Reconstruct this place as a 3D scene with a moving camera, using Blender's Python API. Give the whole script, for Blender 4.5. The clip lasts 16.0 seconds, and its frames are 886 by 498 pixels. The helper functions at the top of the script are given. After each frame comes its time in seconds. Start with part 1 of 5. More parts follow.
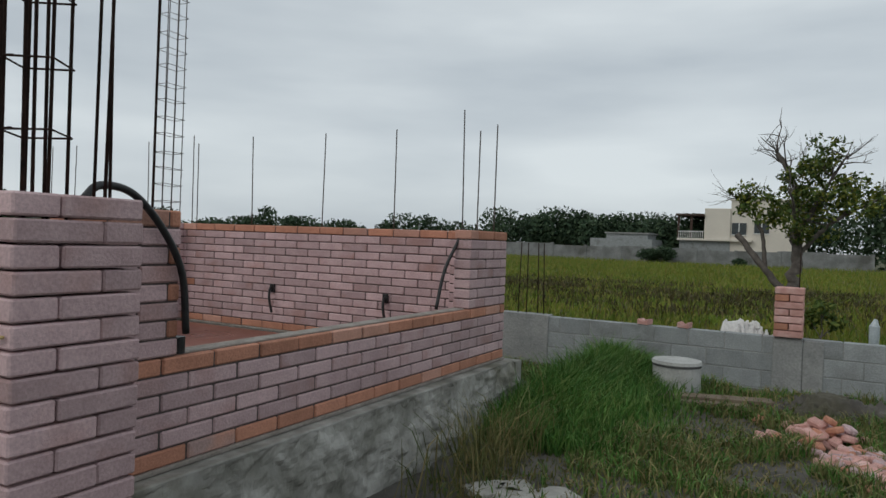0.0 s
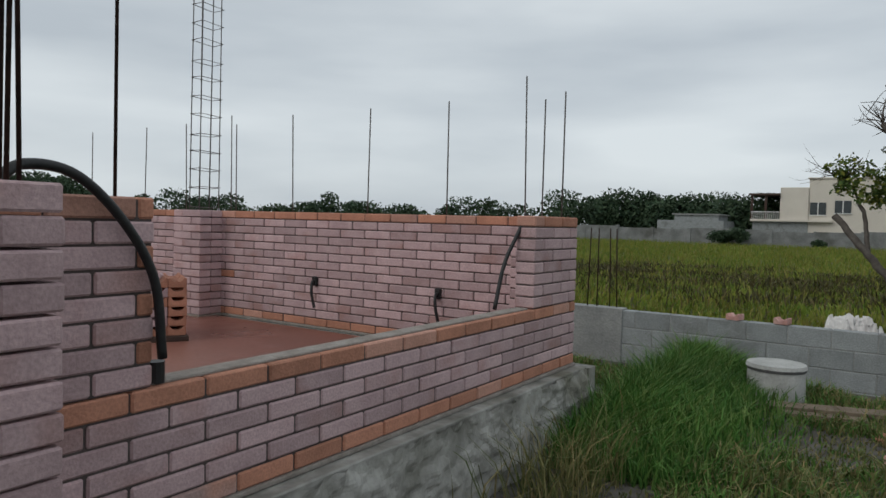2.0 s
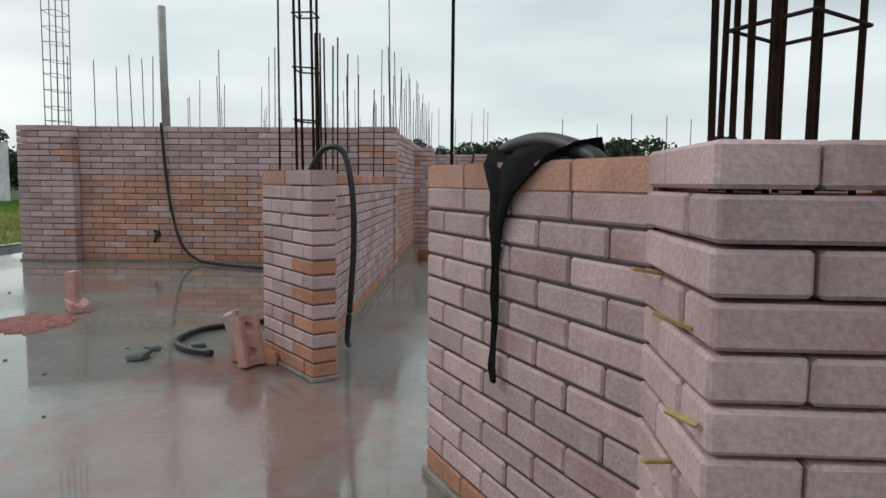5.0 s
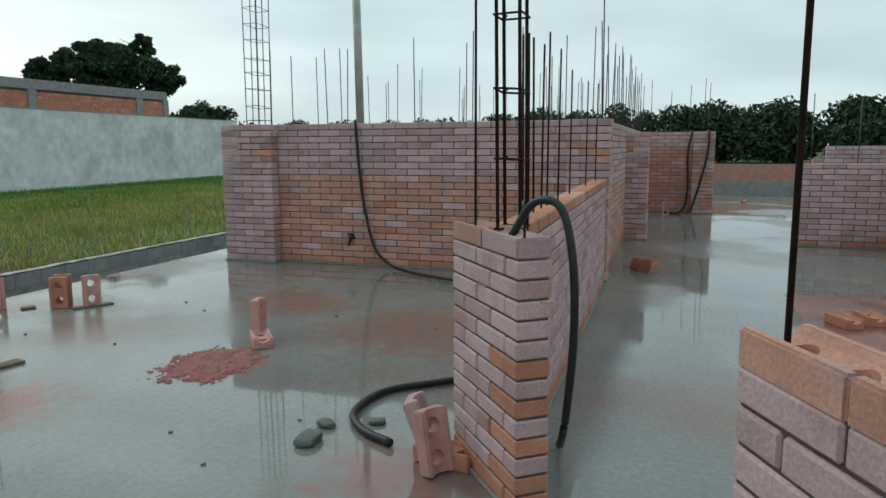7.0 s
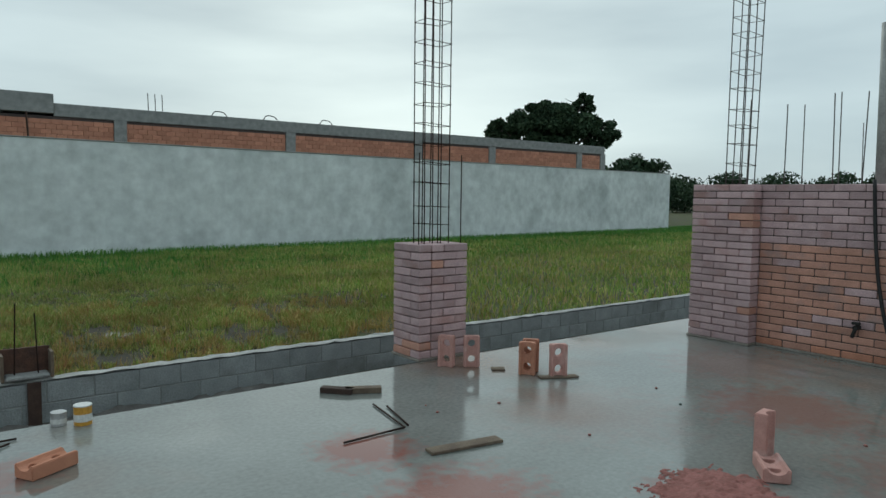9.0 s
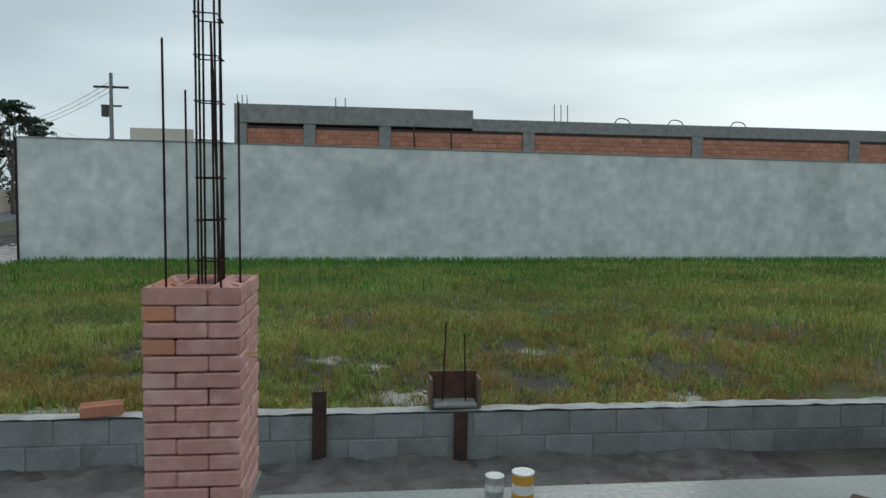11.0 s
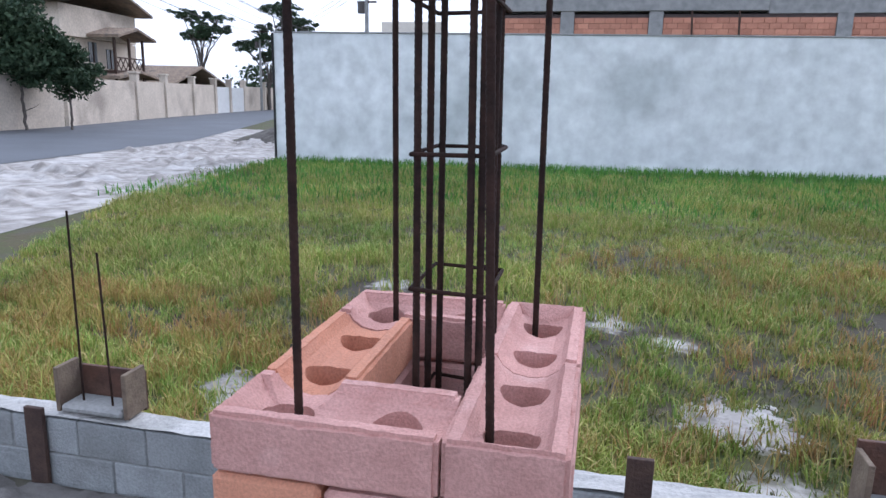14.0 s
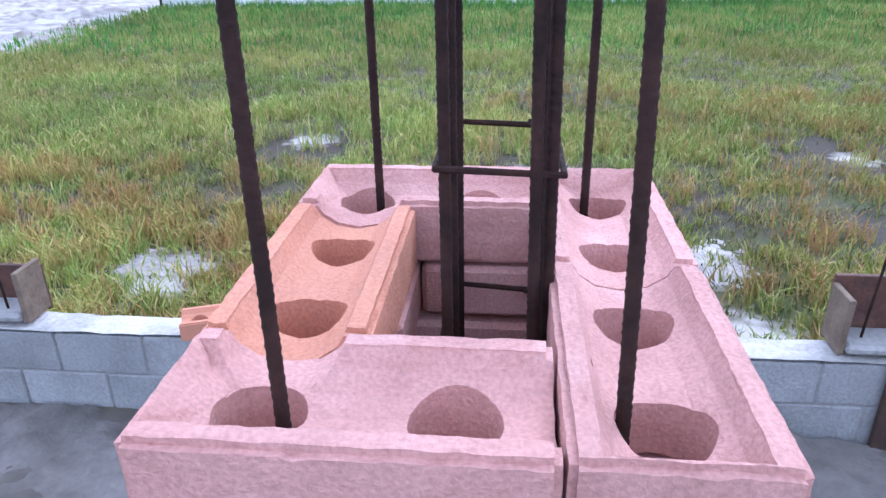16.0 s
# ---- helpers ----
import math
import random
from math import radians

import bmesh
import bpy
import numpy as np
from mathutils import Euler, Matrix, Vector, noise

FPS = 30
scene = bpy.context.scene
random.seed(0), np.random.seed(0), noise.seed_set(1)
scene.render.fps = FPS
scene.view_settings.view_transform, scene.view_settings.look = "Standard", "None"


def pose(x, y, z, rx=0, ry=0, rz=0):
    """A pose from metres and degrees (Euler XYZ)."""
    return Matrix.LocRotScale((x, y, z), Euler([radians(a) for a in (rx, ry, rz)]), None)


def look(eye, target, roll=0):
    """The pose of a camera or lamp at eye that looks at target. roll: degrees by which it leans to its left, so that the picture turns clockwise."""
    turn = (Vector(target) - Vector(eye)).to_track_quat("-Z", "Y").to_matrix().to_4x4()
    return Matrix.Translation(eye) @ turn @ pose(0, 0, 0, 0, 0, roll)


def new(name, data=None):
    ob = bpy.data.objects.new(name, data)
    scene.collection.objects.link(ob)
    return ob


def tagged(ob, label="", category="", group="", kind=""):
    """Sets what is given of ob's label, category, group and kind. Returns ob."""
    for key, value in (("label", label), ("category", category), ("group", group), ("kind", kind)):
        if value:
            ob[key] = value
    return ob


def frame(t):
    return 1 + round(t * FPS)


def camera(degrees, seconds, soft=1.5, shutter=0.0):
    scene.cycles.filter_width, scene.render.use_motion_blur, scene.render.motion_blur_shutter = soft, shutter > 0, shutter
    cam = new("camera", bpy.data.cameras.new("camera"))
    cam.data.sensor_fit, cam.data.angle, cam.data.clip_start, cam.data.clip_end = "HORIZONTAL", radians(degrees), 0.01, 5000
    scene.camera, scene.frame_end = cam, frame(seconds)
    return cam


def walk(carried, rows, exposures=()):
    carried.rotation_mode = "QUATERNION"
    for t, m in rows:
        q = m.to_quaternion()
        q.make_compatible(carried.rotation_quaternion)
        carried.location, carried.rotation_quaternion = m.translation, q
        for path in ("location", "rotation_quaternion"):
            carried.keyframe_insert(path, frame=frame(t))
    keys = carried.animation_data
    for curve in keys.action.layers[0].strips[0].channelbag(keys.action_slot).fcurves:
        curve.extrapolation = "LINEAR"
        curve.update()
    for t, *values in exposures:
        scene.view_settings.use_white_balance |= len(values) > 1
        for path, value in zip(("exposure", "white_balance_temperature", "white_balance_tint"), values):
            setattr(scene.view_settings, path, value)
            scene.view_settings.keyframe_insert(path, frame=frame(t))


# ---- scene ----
cam = camera(64.6, 16.0)
PATH = [
    (0, (0.353, -0.33, 1.053), (-0.597, 1.429, 1.026), 2.1),
    (0.5, (0.296, -0.134, 1.062), (-0.708, 1.596, 1.038), 1.3),
    (1, (0.333, 0.127, 1.062), (-0.78, 1.789, 1.049), 2.0),
    (1.5, (0.14, 0.301, 1.04), (-0.907, 2.004, 0.995), 2.4),
    (2, (-0.029, 0.408, 1.083), (-1.128, 2.077, 1.004), 1.5),
    (2.5, (-0.118, 0.482, 1.069), (-1.377, 2.03, 0.925), 1.2),
    (3, (-0.174, 0.71, 1.057), (-1.824, 1.837, 0.975), 2.3),
    (3.5, (-0.162, 0.748, 1.134), (-2.071, 1.309, 0.938), 0.3),
    (4, (-0.289, 0.643, 1.108), (-2.265, 0.888, 0.916), 0.7),
    (4.5, (-0.473, 0.578, 1.099), (-2.453, 0.722, 0.857), 0.7),
    (4.7, (-0.559, 0.563, 1.072), (-2.547, 0.592, 0.855), 0.4),
    (6.8, (-1.617, 0.264, 1.442), (-3.517, -0.292, 1.156), 0.1),
    (7, (-1.768, 0.229, 1.491), (-3.636, -0.423, 1.201), -0.3),
    (7.5, (-1.904, 0.158, 1.637), (-3.703, -0.686, 1.407), 0.5),
    (8, (-1.933, -0.056, 1.625), (-3.588, -1.147, 1.364), 0.6),
    (8.5, (-2.087, -0.381, 1.622), (-3.626, -1.64, 1.404), 1.9),
    (9, (-2.235, -0.8, 1.609), (-3.449, -2.383, 1.458), 0.7),
    (9.5, (-2.322, -1.251, 1.569), (-3.228, -3.029, 1.436), 1.0),
    (9.7, (-2.32, -1.421, 1.559), (-3.083, -3.267, 1.459), 0.3),
    (11.8, (-2.248, -3.287, 1.605), (-2.112, -5.275, 1.444), 1.6),
    (12, (-2.231, -3.49, 1.622), (-1.971, -5.467, 1.462), 1.3),
    (12.5, (-2.143, -3.918, 1.612), (-1.818, -5.876, 1.361), 0.6),
    (13, (-1.996, -4.377, 1.592), (-1.652, -6.319, 1.262), 0.3),
    (13.5, (-1.881, -4.816, 1.555), (-1.447, -6.74, 1.222), 1.8),
    (14, (-1.74, -5.174, 1.535), (-1.313, -7.081, 1.109), 1.2),
    (14.5, (-1.588, -5.378, 1.547), (-1.293, -7.293, 1.052), -1.6),
    (15, (-1.557, -5.489, 1.529), (-1.298, -7.379, 0.929), -1.7),
    (15.5, (-1.547, -5.545, 1.485), (-1.371, -7.392, 0.739), -1.5),
    (16, (-1.533, -5.559, 1.448), (-1.361, -7.368, 0.613), -0.7),
]
EXPOSURES = [(0, -0.12, 6400, 7), (0.5, -0.1, 6400, 7), (1.0, -0.22, 6350, 7), (2.5, 0.02, 6450, 8), (4.5, 0.22, 6550, 6), (7.0, 0.12, 6150, -4), (8.3, -0.06, 6050, -4), (9.0, -0.14, 6000, -4), (9.7, -0.2, 6000, -4), (12.5, 0.18, 6150, 10), (13.3, 0.38, 5900, 14), (14.0, 1.0, 5600, 18), (15.0, 1.5, 5300, 22), (16.0, 1.6, 5150, 24)]
walk(cam, [(t, look(eye, target, roll)) for t, eye, target, roll in PATH], EXPOSURES)

# ---- world, sun and exposure ----
world = bpy.data.worlds.new("overcast_sky")
scene.world = world
world.use_nodes = True
wn, wl = world.node_tree.nodes, world.node_tree.links
wn.clear()
SUN_EL, SUN_AZ = radians(28), radians(205)
sky = wn.new("ShaderNodeTexSky")
sky.sky_type, sky.sun_disc, sky.sun_elevation, sky.sun_rotation = "NISHITA", False, SUN_EL, SUN_AZ
wtc = wn.new("ShaderNodeTexCoord")
wmap = wn.new("ShaderNodeMapping")
wmap.inputs["Scale"].default_value = (1.0, 1.0, 4.6)
wl.new(wtc.outputs["Generated"], wmap.inputs["Vector"])
cloud = wn.new("ShaderNodeTexNoise")
cloud.inputs["Scale"].default_value, cloud.inputs["Detail"].default_value = 1.9, 5.0
cloud.inputs["Roughness"].default_value = 0.45
wl.new(wmap.outputs["Vector"], cloud.inputs["Vector"])
cramp = wn.new("ShaderNodeValToRGB")
cramp.color_ramp.elements[0].position, cramp.color_ramp.elements[0].color = 0.34, (5.3, 5.75, 6.25, 1)
cramp.color_ramp.elements[1].position, cramp.color_ramp.elements[1].color = 0.68, (7.7, 8.1, 8.4, 1)
wl.new(cloud.outputs["Fac"], cramp.inputs["Fac"])
wmix = wn.new("ShaderNodeMix")
wmix.data_type = "RGBA"
wmix.inputs["Factor"].default_value = 0.94
# thinner cloud low in front of the sun
gdot = wn.new("ShaderNodeVectorMath")
gdot.operation = "DOT_PRODUCT"
gdot.inputs[1].default_value = (-0.52, -0.845, 0.12)
wl.new(wtc.outputs["Generated"], gdot.inputs[0])
gmr = wn.new("ShaderNodeMapRange")
gmr.inputs["From Min"].default_value, gmr.inputs["From Max"].default_value = 0.86, 1.0
gmr.inputs["To Max"].default_value = 1.0
wl.new(gdot.outputs["Value"], gmr.inputs["Value"])
gmul = wn.new("ShaderNodeMath")
gmul.operation = "MULTIPLY"
wl.new(gmr.outputs["Result"], gmul.inputs[0])
wl.new(cloud.outputs["Fac"], gmul.inputs[1])
gadd = wn.new("ShaderNodeVectorMath")
gadd.operation = "MULTIPLY_ADD"
gadd.inputs[1].default_value = (3.4, 3.0, 2.4)
wl.new(gmul.outputs[0], gadd.inputs[0])
wl.new(cramp.outputs["Color"], gadd.inputs[2])
wl.new(sky.outputs["Color"], wmix.inputs["A"])
wl.new(gadd.outputs[0], wmix.inputs["B"])
wbg = wn.new("ShaderNodeBackground")
wbg.inputs["Strength"].default_value = 0.1
wl.new(wmix.outputs["Result"], wbg.inputs["Color"])
wl.new(wbg.outputs["Background"], wn.new("ShaderNodeOutputWorld").inputs["Surface"])
sun_data = bpy.data.lights.new("sun", "SUN")
sun_data.energy, sun_data.angle, sun_data.color = 0.7, radians(25), (1, 0.95, 0.88)
sun = new("sun", sun_data)
sun.matrix_world = look((-20, -45, 40), (0, 0, 0))

# ---- materials ----


def mat(name, col, col2=None, scale=6.0, rough=0.85, bump=0.25, fine=60.0, rand=0.0, metal=0.0, spec=0.4, col3=None, blot=0.8, space="Object"):
    """A surface of two tones in blots, a third in sparse stains, with grain and relief; rand varies the piece's brightness."""
    m = bpy.data.materials.new(name)
    m.use_nodes = True
    n, l = m.node_tree.nodes, m.node_tree.links
    b = n["Principled BSDF"]
    tc = n.new("ShaderNodeTexCoord")
    vec = tc.outputs[space]
    if rand:
        oi = n.new("ShaderNodeObjectInfo")
        add = n.new("ShaderNodeVectorMath")
        add.operation = "MULTIPLY_ADD"
        comb = n.new("ShaderNodeCombineXYZ")
        for k in range(3):
            l.new(oi.outputs["Random"], comb.inputs[k])
        add.inputs[1].default_value = (37, 53, 91)
        l.new(comb.outputs[0], add.inputs[0])
        l.new(vec, add.inputs[2])
        vec = add.outputs[0]
    n1 = n.new("ShaderNodeTexNoise")
    n1.inputs["Scale"].default_value, n1.inputs["Detail"].default_value = scale, 6
    n2 = n.new("ShaderNodeTexNoise")
    n2.inputs["Scale"].default_value, n2.inputs["Detail"].default_value = fine, 4
    l.new(vec, n1.inputs["Vector"])
    l.new(vec, n2.inputs["Vector"])
    r = n.new("ShaderNodeValToRGB")
    r.color_ramp.elements[0].position, r.color_ramp.elements[1].position = 0.5 - 0.2 * blot, 0.5 + 0.2 * blot
    r.color_ramp.elements[0].color = (*col, 1)
    r.color_ramp.elements[1].color = (*(col2 or [c * 0.75 for c in col]), 1)
    l.new(n1.outputs["Fac"], r.inputs["Fac"])
    out = r.outputs["Color"]
    if col3:
        n3 = n.new("ShaderNodeTexNoise")
        n3.inputs["Scale"].default_value, n3.inputs["Detail"].default_value = scale * 0.37, 5
        l.new(vec, n3.inputs["Vector"])
        r3 = n.new("ShaderNodeValToRGB")
        r3.color_ramp.elements[0].position, r3.color_ramp.elements[1].position = 0.54, 0.68
        l.new(n3.outputs["Fac"], r3.inputs["Fac"])
        mx = n.new("ShaderNodeMix")
        mx.data_type = "RGBA"
        l.new(r3.outputs["Color"], mx.inputs["Factor"])
        l.new(out, mx.inputs["A"])
        mx.inputs["B"].default_value = (*col3, 1)
        out = mx.outputs["Result"]
    hsv = n.new("ShaderNodeHueSaturation")
    mr = n.new("ShaderNodeMapRange")
    mr.inputs["From Min"].default_value, mr.inputs["From Max"].default_value = 0.3, 0.7
    mr.inputs["To Min"].default_value, mr.inputs["To Max"].default_value = 0.86, 1.14
    l.new(n2.outputs["Fac"], mr.inputs["Value"])
    val = mr.outputs["Result"]
    if rand:
        mm = n.new("ShaderNodeMath")
        mm.operation = "MULTIPLY_ADD"
        mm.inputs[1].default_value, mm.inputs[2].default_value = rand, 1 - rand / 2
        l.new(oi.outputs["Random"], mm.inputs[0])
        m2 = n.new("ShaderNodeMath")
        m2.operation = "MULTIPLY"
        l.new(mm.outputs[0], m2.inputs[0])
        l.new(val, m2.inputs[1])
        val = m2.outputs[0]
    l.new(val, hsv.inputs["Value"])
    l.new(out, hsv.inputs["Color"])
    l.new(hsv.outputs["Color"], b.inputs["Base Color"])
    b.inputs["Roughness"].default_value, b.inputs["Metallic"].default_value = rough, metal
    b.inputs["Specular IOR Level"].default_value = spec
    if bump:
        bp = n.new("ShaderNodeBump")
        bp.inputs["Strength"].default_value, bp.inputs["Distance"].default_value = bump, 0.01
        l.new(n2.outputs["Fac"], bp.inputs["Height"])
        l.new(bp.outputs["Normal"], b.inputs["Normal"])
    return m


def wet(m, scale, lo, hi, dry, seed=0.0):
    """Standing water on a floor: smooth where the broad noise is high."""
    n, l = m.node_tree.nodes, m.node_tree.links
    tc = n.new("ShaderNodeTexCoord")
    mp = n.new("ShaderNodeMapping")
    mp.inputs["Location"].default_value = (seed, seed, 0)
    l.new(tc.outputs["Object"], mp.inputs["Vector"])
    w = n.new("ShaderNodeTexNoise")
    w.inputs["Scale"].default_value, w.inputs["Detail"].default_value = scale, 4
    l.new(mp.outputs["Vector"], w.inputs["Vector"])
    r = n.new("ShaderNodeMapRange")
    r.inputs["From Min"].default_value, r.inputs["From Max"].default_value = lo, hi
    r.inputs["To Min"].default_value, r.inputs["To Max"].default_value = dry, 0.04
    l.new(w.outputs["Fac"], r.inputs["Value"])
    b = n["Principled BSDF"]
    l.new(r.outputs["Result"], b.inputs["Roughness"])
    b.inputs["Specular IOR Level"].default_value = 0.6
    k = n.new("ShaderNodeMapRange")
    k.inputs["From Min"].default_value, k.inputs["From Max"].default_value = lo, hi
    k.inputs["To Min"].default_value, k.inputs["To Max"].default_value = 0.25, 0.0
    l.new(w.outputs["Fac"], k.inputs["Value"])
    for q in n:
        if q.type == "BUMP":
            l.new(k.outputs["Result"], q.inputs["Strength"])
    return m


PINK = mat("pink_brick", (0.52, 0.375, 0.38), (0.44, 0.31, 0.315), 7, 0.85, 0.35, 90, 0.36, col3=(0.40, 0.25, 0.235))
TAN = mat("tan_brick", (0.54, 0.295, 0.225), (0.45, 0.24, 0.18), 7, 0.85, 0.35, 90, 0.34, col3=(0.36, 0.25, 0.23))
ORANGE = mat("orange_brick", (0.50, 0.235, 0.155), (0.40, 0.185, 0.12), 7, 0.85, 0.35, 90, 0.3)
ROSE = mat("rose_brick", (0.57, 0.325, 0.285), (0.48, 0.262, 0.228), 14, 0.9, 0.32, 240, 0.16, col3=(0.62, 0.40, 0.365))
ROSEO = mat("salmon_brick", (0.58, 0.27, 0.17), (0.50, 0.225, 0.14), 9, 0.88, 0.32, 240, 0.14, col3=(0.5, 0.24, 0.16))
MORTAR = mat("dark_joint", (0.10, 0.08, 0.075), None, 10, 0.95)
GROUT = mat("grey_grout", (0.30, 0.27, 0.24), (0.22, 0.19, 0.165), 8, 0.9, 0.6)
WHITEGROUT = mat("pale_grout", (0.62, 0.60, 0.57), (0.5, 0.48, 0.46), 14, 0.9, 0.6)
SLAB = wet(mat("wet_concrete", (0.235, 0.25, 0.235), (0.18, 0.19, 0.175), 1.1, 0.3, 0.2, 30, col3=(0.20, 0.135, 0.10)), 0.42, 0.40, 0.52, 0.22, 3.0)
REDSLAB = wet(mat("red_dusty_floor", (0.24, 0.095, 0.07), (0.19, 0.075, 0.055), 1.3, 0.4, 0.2, 40, col3=(0.27, 0.12, 0.09)), 0.6, 0.46, 0.62, 0.42, 7.0)
FOUND = mat("rough_foundation", (0.40, 0.39, 0.36), (0.19, 0.185, 0.16), 3.4, 0.95, 1.0, 16, col3=(0.16, 0.15, 0.105), blot=0.7)
BLOCK = mat("concrete_block", (0.31, 0.325, 0.325), (0.245, 0.26, 0.26), 5, 0.92, 0.7, 70, 0.2, col3=(0.20, 0.205, 0.2))
PALECEM = mat("pale_mortar", (0.50, 0.49, 0.47), (0.36, 0.355, 0.34), 5, 0.94, 0.9, 45, col3=(0.30, 0.30, 0.28))
CEMENT = mat("smeared_cement", (0.31, 0.31, 0.30), (0.22, 0.225, 0.22), 4, 0.92, 0.7, 40)
RENDERW = mat("pale_render", (0.76, 0.79, 0.785), (0.60, 0.635, 0.63), 0.8, 0.92, 0.15, 2.6, col3=(0.50, 0.535, 0.53), blot=1.5)
FARBLOCK = mat("stained_far_block", (0.26, 0.265, 0.26), (0.17, 0.175, 0.17), 1.2, 0.95, 0.4, 9, col3=(0.12, 0.12, 0.11))
STEEL = mat("rusty_rebar", (0.018, 0.011, 0.009), (0.04, 0.021, 0.016), 25, 0.85, 0.3, 120, 0.2, spec=0.2)
GREYROD = mat("grey_rebar", (0.13, 0.12, 0.115), (0.08, 0.07, 0.065), 20, 0.6, 0.2, 120, 0.2, metal=0.4)
HOSE = mat("black_hose", (0.012, 0.012, 0.013), (0.02, 0.02, 0.02), 30, 0.45, 0.2, 80)
CLOTH = mat("black_cloth", (0.014, 0.014, 0.016), (0.022, 0.022, 0.024), 30, 0.95, 0.6, 200)
WOOD = mat("weathered_wood", (0.20, 0.155, 0.11), (0.13, 0.095, 0.07), 9, 0.85, 0.5, 70)
FORMWOOD = mat("wet_formwork_board", (0.115, 0.055, 0.036), (0.06, 0.032, 0.024), 9, 0.7, 0.5, 60, col3=(0.15, 0.085, 0.06))
DARKWOOD = mat("brown_wood", (0.075, 0.045, 0.033), (0.05, 0.03, 0.024), 12, 0.8, 0.5, 60)
STRAW = mat("straw_splinter", (0.5, 0.36, 0.16), None, 20, 0.8)
SOIL = mat("dark_soil", (0.12, 0.11, 0.098), (0.06, 0.054, 0.047), 3, 0.95, 1.0, 14, col3=(0.085, 0.08, 0.05))
SAND = mat("pale_sand", (0.46, 0.435, 0.41), (0.22, 0.2, 0.18), 2.6, 0.95, 1.0, 7, col3=(0.5, 0.48, 0.46))
REDSAND = mat("red_brick_dust", (0.33, 0.14, 0.125), (0.23, 0.095, 0.08), 12, 0.9, 1.0, 50)
ASPHALT = mat("asphalt", (0.115, 0.125, 0.14), (0.095, 0.103, 0.115), 0.4, 0.7, 0.3, 20)
PVC = mat("grey_pvc", (0.42, 0.42, 0.40), None, 8, 0.5, 0.1)
DRUM = mat("cement_ring", (0.47, 0.47, 0.45), (0.36, 0.36, 0.34), 5, 0.9, 0.4, 40)
RUBBER = mat("dark_band", (0.1, 0.1, 0.1), None, 8, 0.8)
BARK = mat("bark", (0.15, 0.13, 0.115), (0.08, 0.068, 0.06), 9, 0.95, 1.0, 40)
PLASTER = mat("cream_plaster", (0.60, 0.52, 0.43), (0.50, 0.43, 0.35), 0.7, 0.9, 0.2, 9, col3=(0.33, 0.28, 0.23))
WHITEPL = mat("cream_white_paint", (0.66, 0.61, 0.53), (0.60, 0.55, 0.48), 0.4, 0.85, 0.1)
ROOF = mat("clay_roof_tile", (0.30, 0.23, 0.17), (0.20, 0.155, 0.12), 3, 0.9, 0.5, 20, col3=(0.15, 0.13, 0.11))
HOLLOW = mat("red_hollow_brick", (0.52, 0.25, 0.165), (0.42, 0.19, 0.125), 2, 0.9, 0.3, 30, 0.25)
DARK = mat("dark_void", (0.018, 0.017, 0.016), None, 5, 0.7, 0)
GLASS = mat("window_glass", (0.05, 0.06, 0.065), None, 3, 0.12, 0)
WHITEM = mat("white_metal", (0.7, 0.7, 0.68), (0.62, 0.62, 0.6), 3, 0.5, 0.05)
YELLOW = mat("yellow_paint", (0.62, 0.33, 0.05), None, 6, 0.5, 0.1)
TIN = mat("tin_grey", (0.5, 0.5, 0.5), None, 6, 0.35, 0.05, metal=0.5)
GREENST = mat("green_grey_stone", (0.16, 0.18, 0.165), (0.11, 0.125, 0.115), 12, 0.9, 0.6)
PLASTIC = mat("clear_plastic", (0.45, 0.5, 0.52), None, 6, 0.3, 0.1)


def leafmat(name, a, b, c, drift=0.0):
    m = bpy.data.materials.new(name)
    m.use_nodes = True
    n, l = m.node_tree.nodes, m.node_tree.links
    g = n.new("ShaderNodeNewGeometry")
    r = n.new("ShaderNodeValToRGB")
    r.color_ramp.elements[0].color, r.color_ramp.elements[1].color = (*a, 1), (*c, 1)
    r.color_ramp.elements.new(0.55).color = (*b, 1)
    l.new(g.outputs["Random Per Island"], r.inputs["Fac"])
    p = n.new("ShaderNodeTexNoise")
    p.inputs["Scale"].default_value, p.inputs["Detail"].default_value = 0.45, 3
    tc = n.new("ShaderNodeTexCoord")
    l.new(tc.outputs["Object"], p.inputs["Vector"])
    h = n.new("ShaderNodeHueSaturation")
    mr = n.new("ShaderNodeMapRange")
    mr.inputs["From Min"].default_value, mr.inputs["From Max"].default_value = 0.3, 0.7
    mr.inputs["To Min"].default_value, mr.inputs["To Max"].default_value = 0.75, 1.25
    l.new(p.outputs["Fac"], mr.inputs["Value"])
    l.new(mr.outputs["Result"], h.inputs["Value"])
    l.new(r.outputs["Color"], h.inputs["Color"])
    p2 = n.new("ShaderNodeTexNoise")
    p2.inputs["Scale"].default_value, p2.inputs["Detail"].default_value = 0.8, 4
    l.new(tc.outputs["Object"], p2.inputs["Vector"])
    hr = n.new("ShaderNodeMapRange")
    hr.inputs["From Min"].default_value, hr.inputs["From Max"].default_value = 0.35, 0.65
    hr.inputs["To Min"].default_value, hr.inputs["To Max"].default_value = 0.5 - drift, 0.505
    l.new(p2.outputs["Fac"], hr.inputs["Value"])
    l.new(hr.outputs["Result"], h.inputs["Hue"])
    b_ = n["Principled BSDF"]
    l.new(h.outputs["Color"], b_.inputs["Base Color"])
    b_.inputs["Roughness"].default_value, b_.inputs["Specular IOR Level"].default_value = 0.7, 0.2
    return m


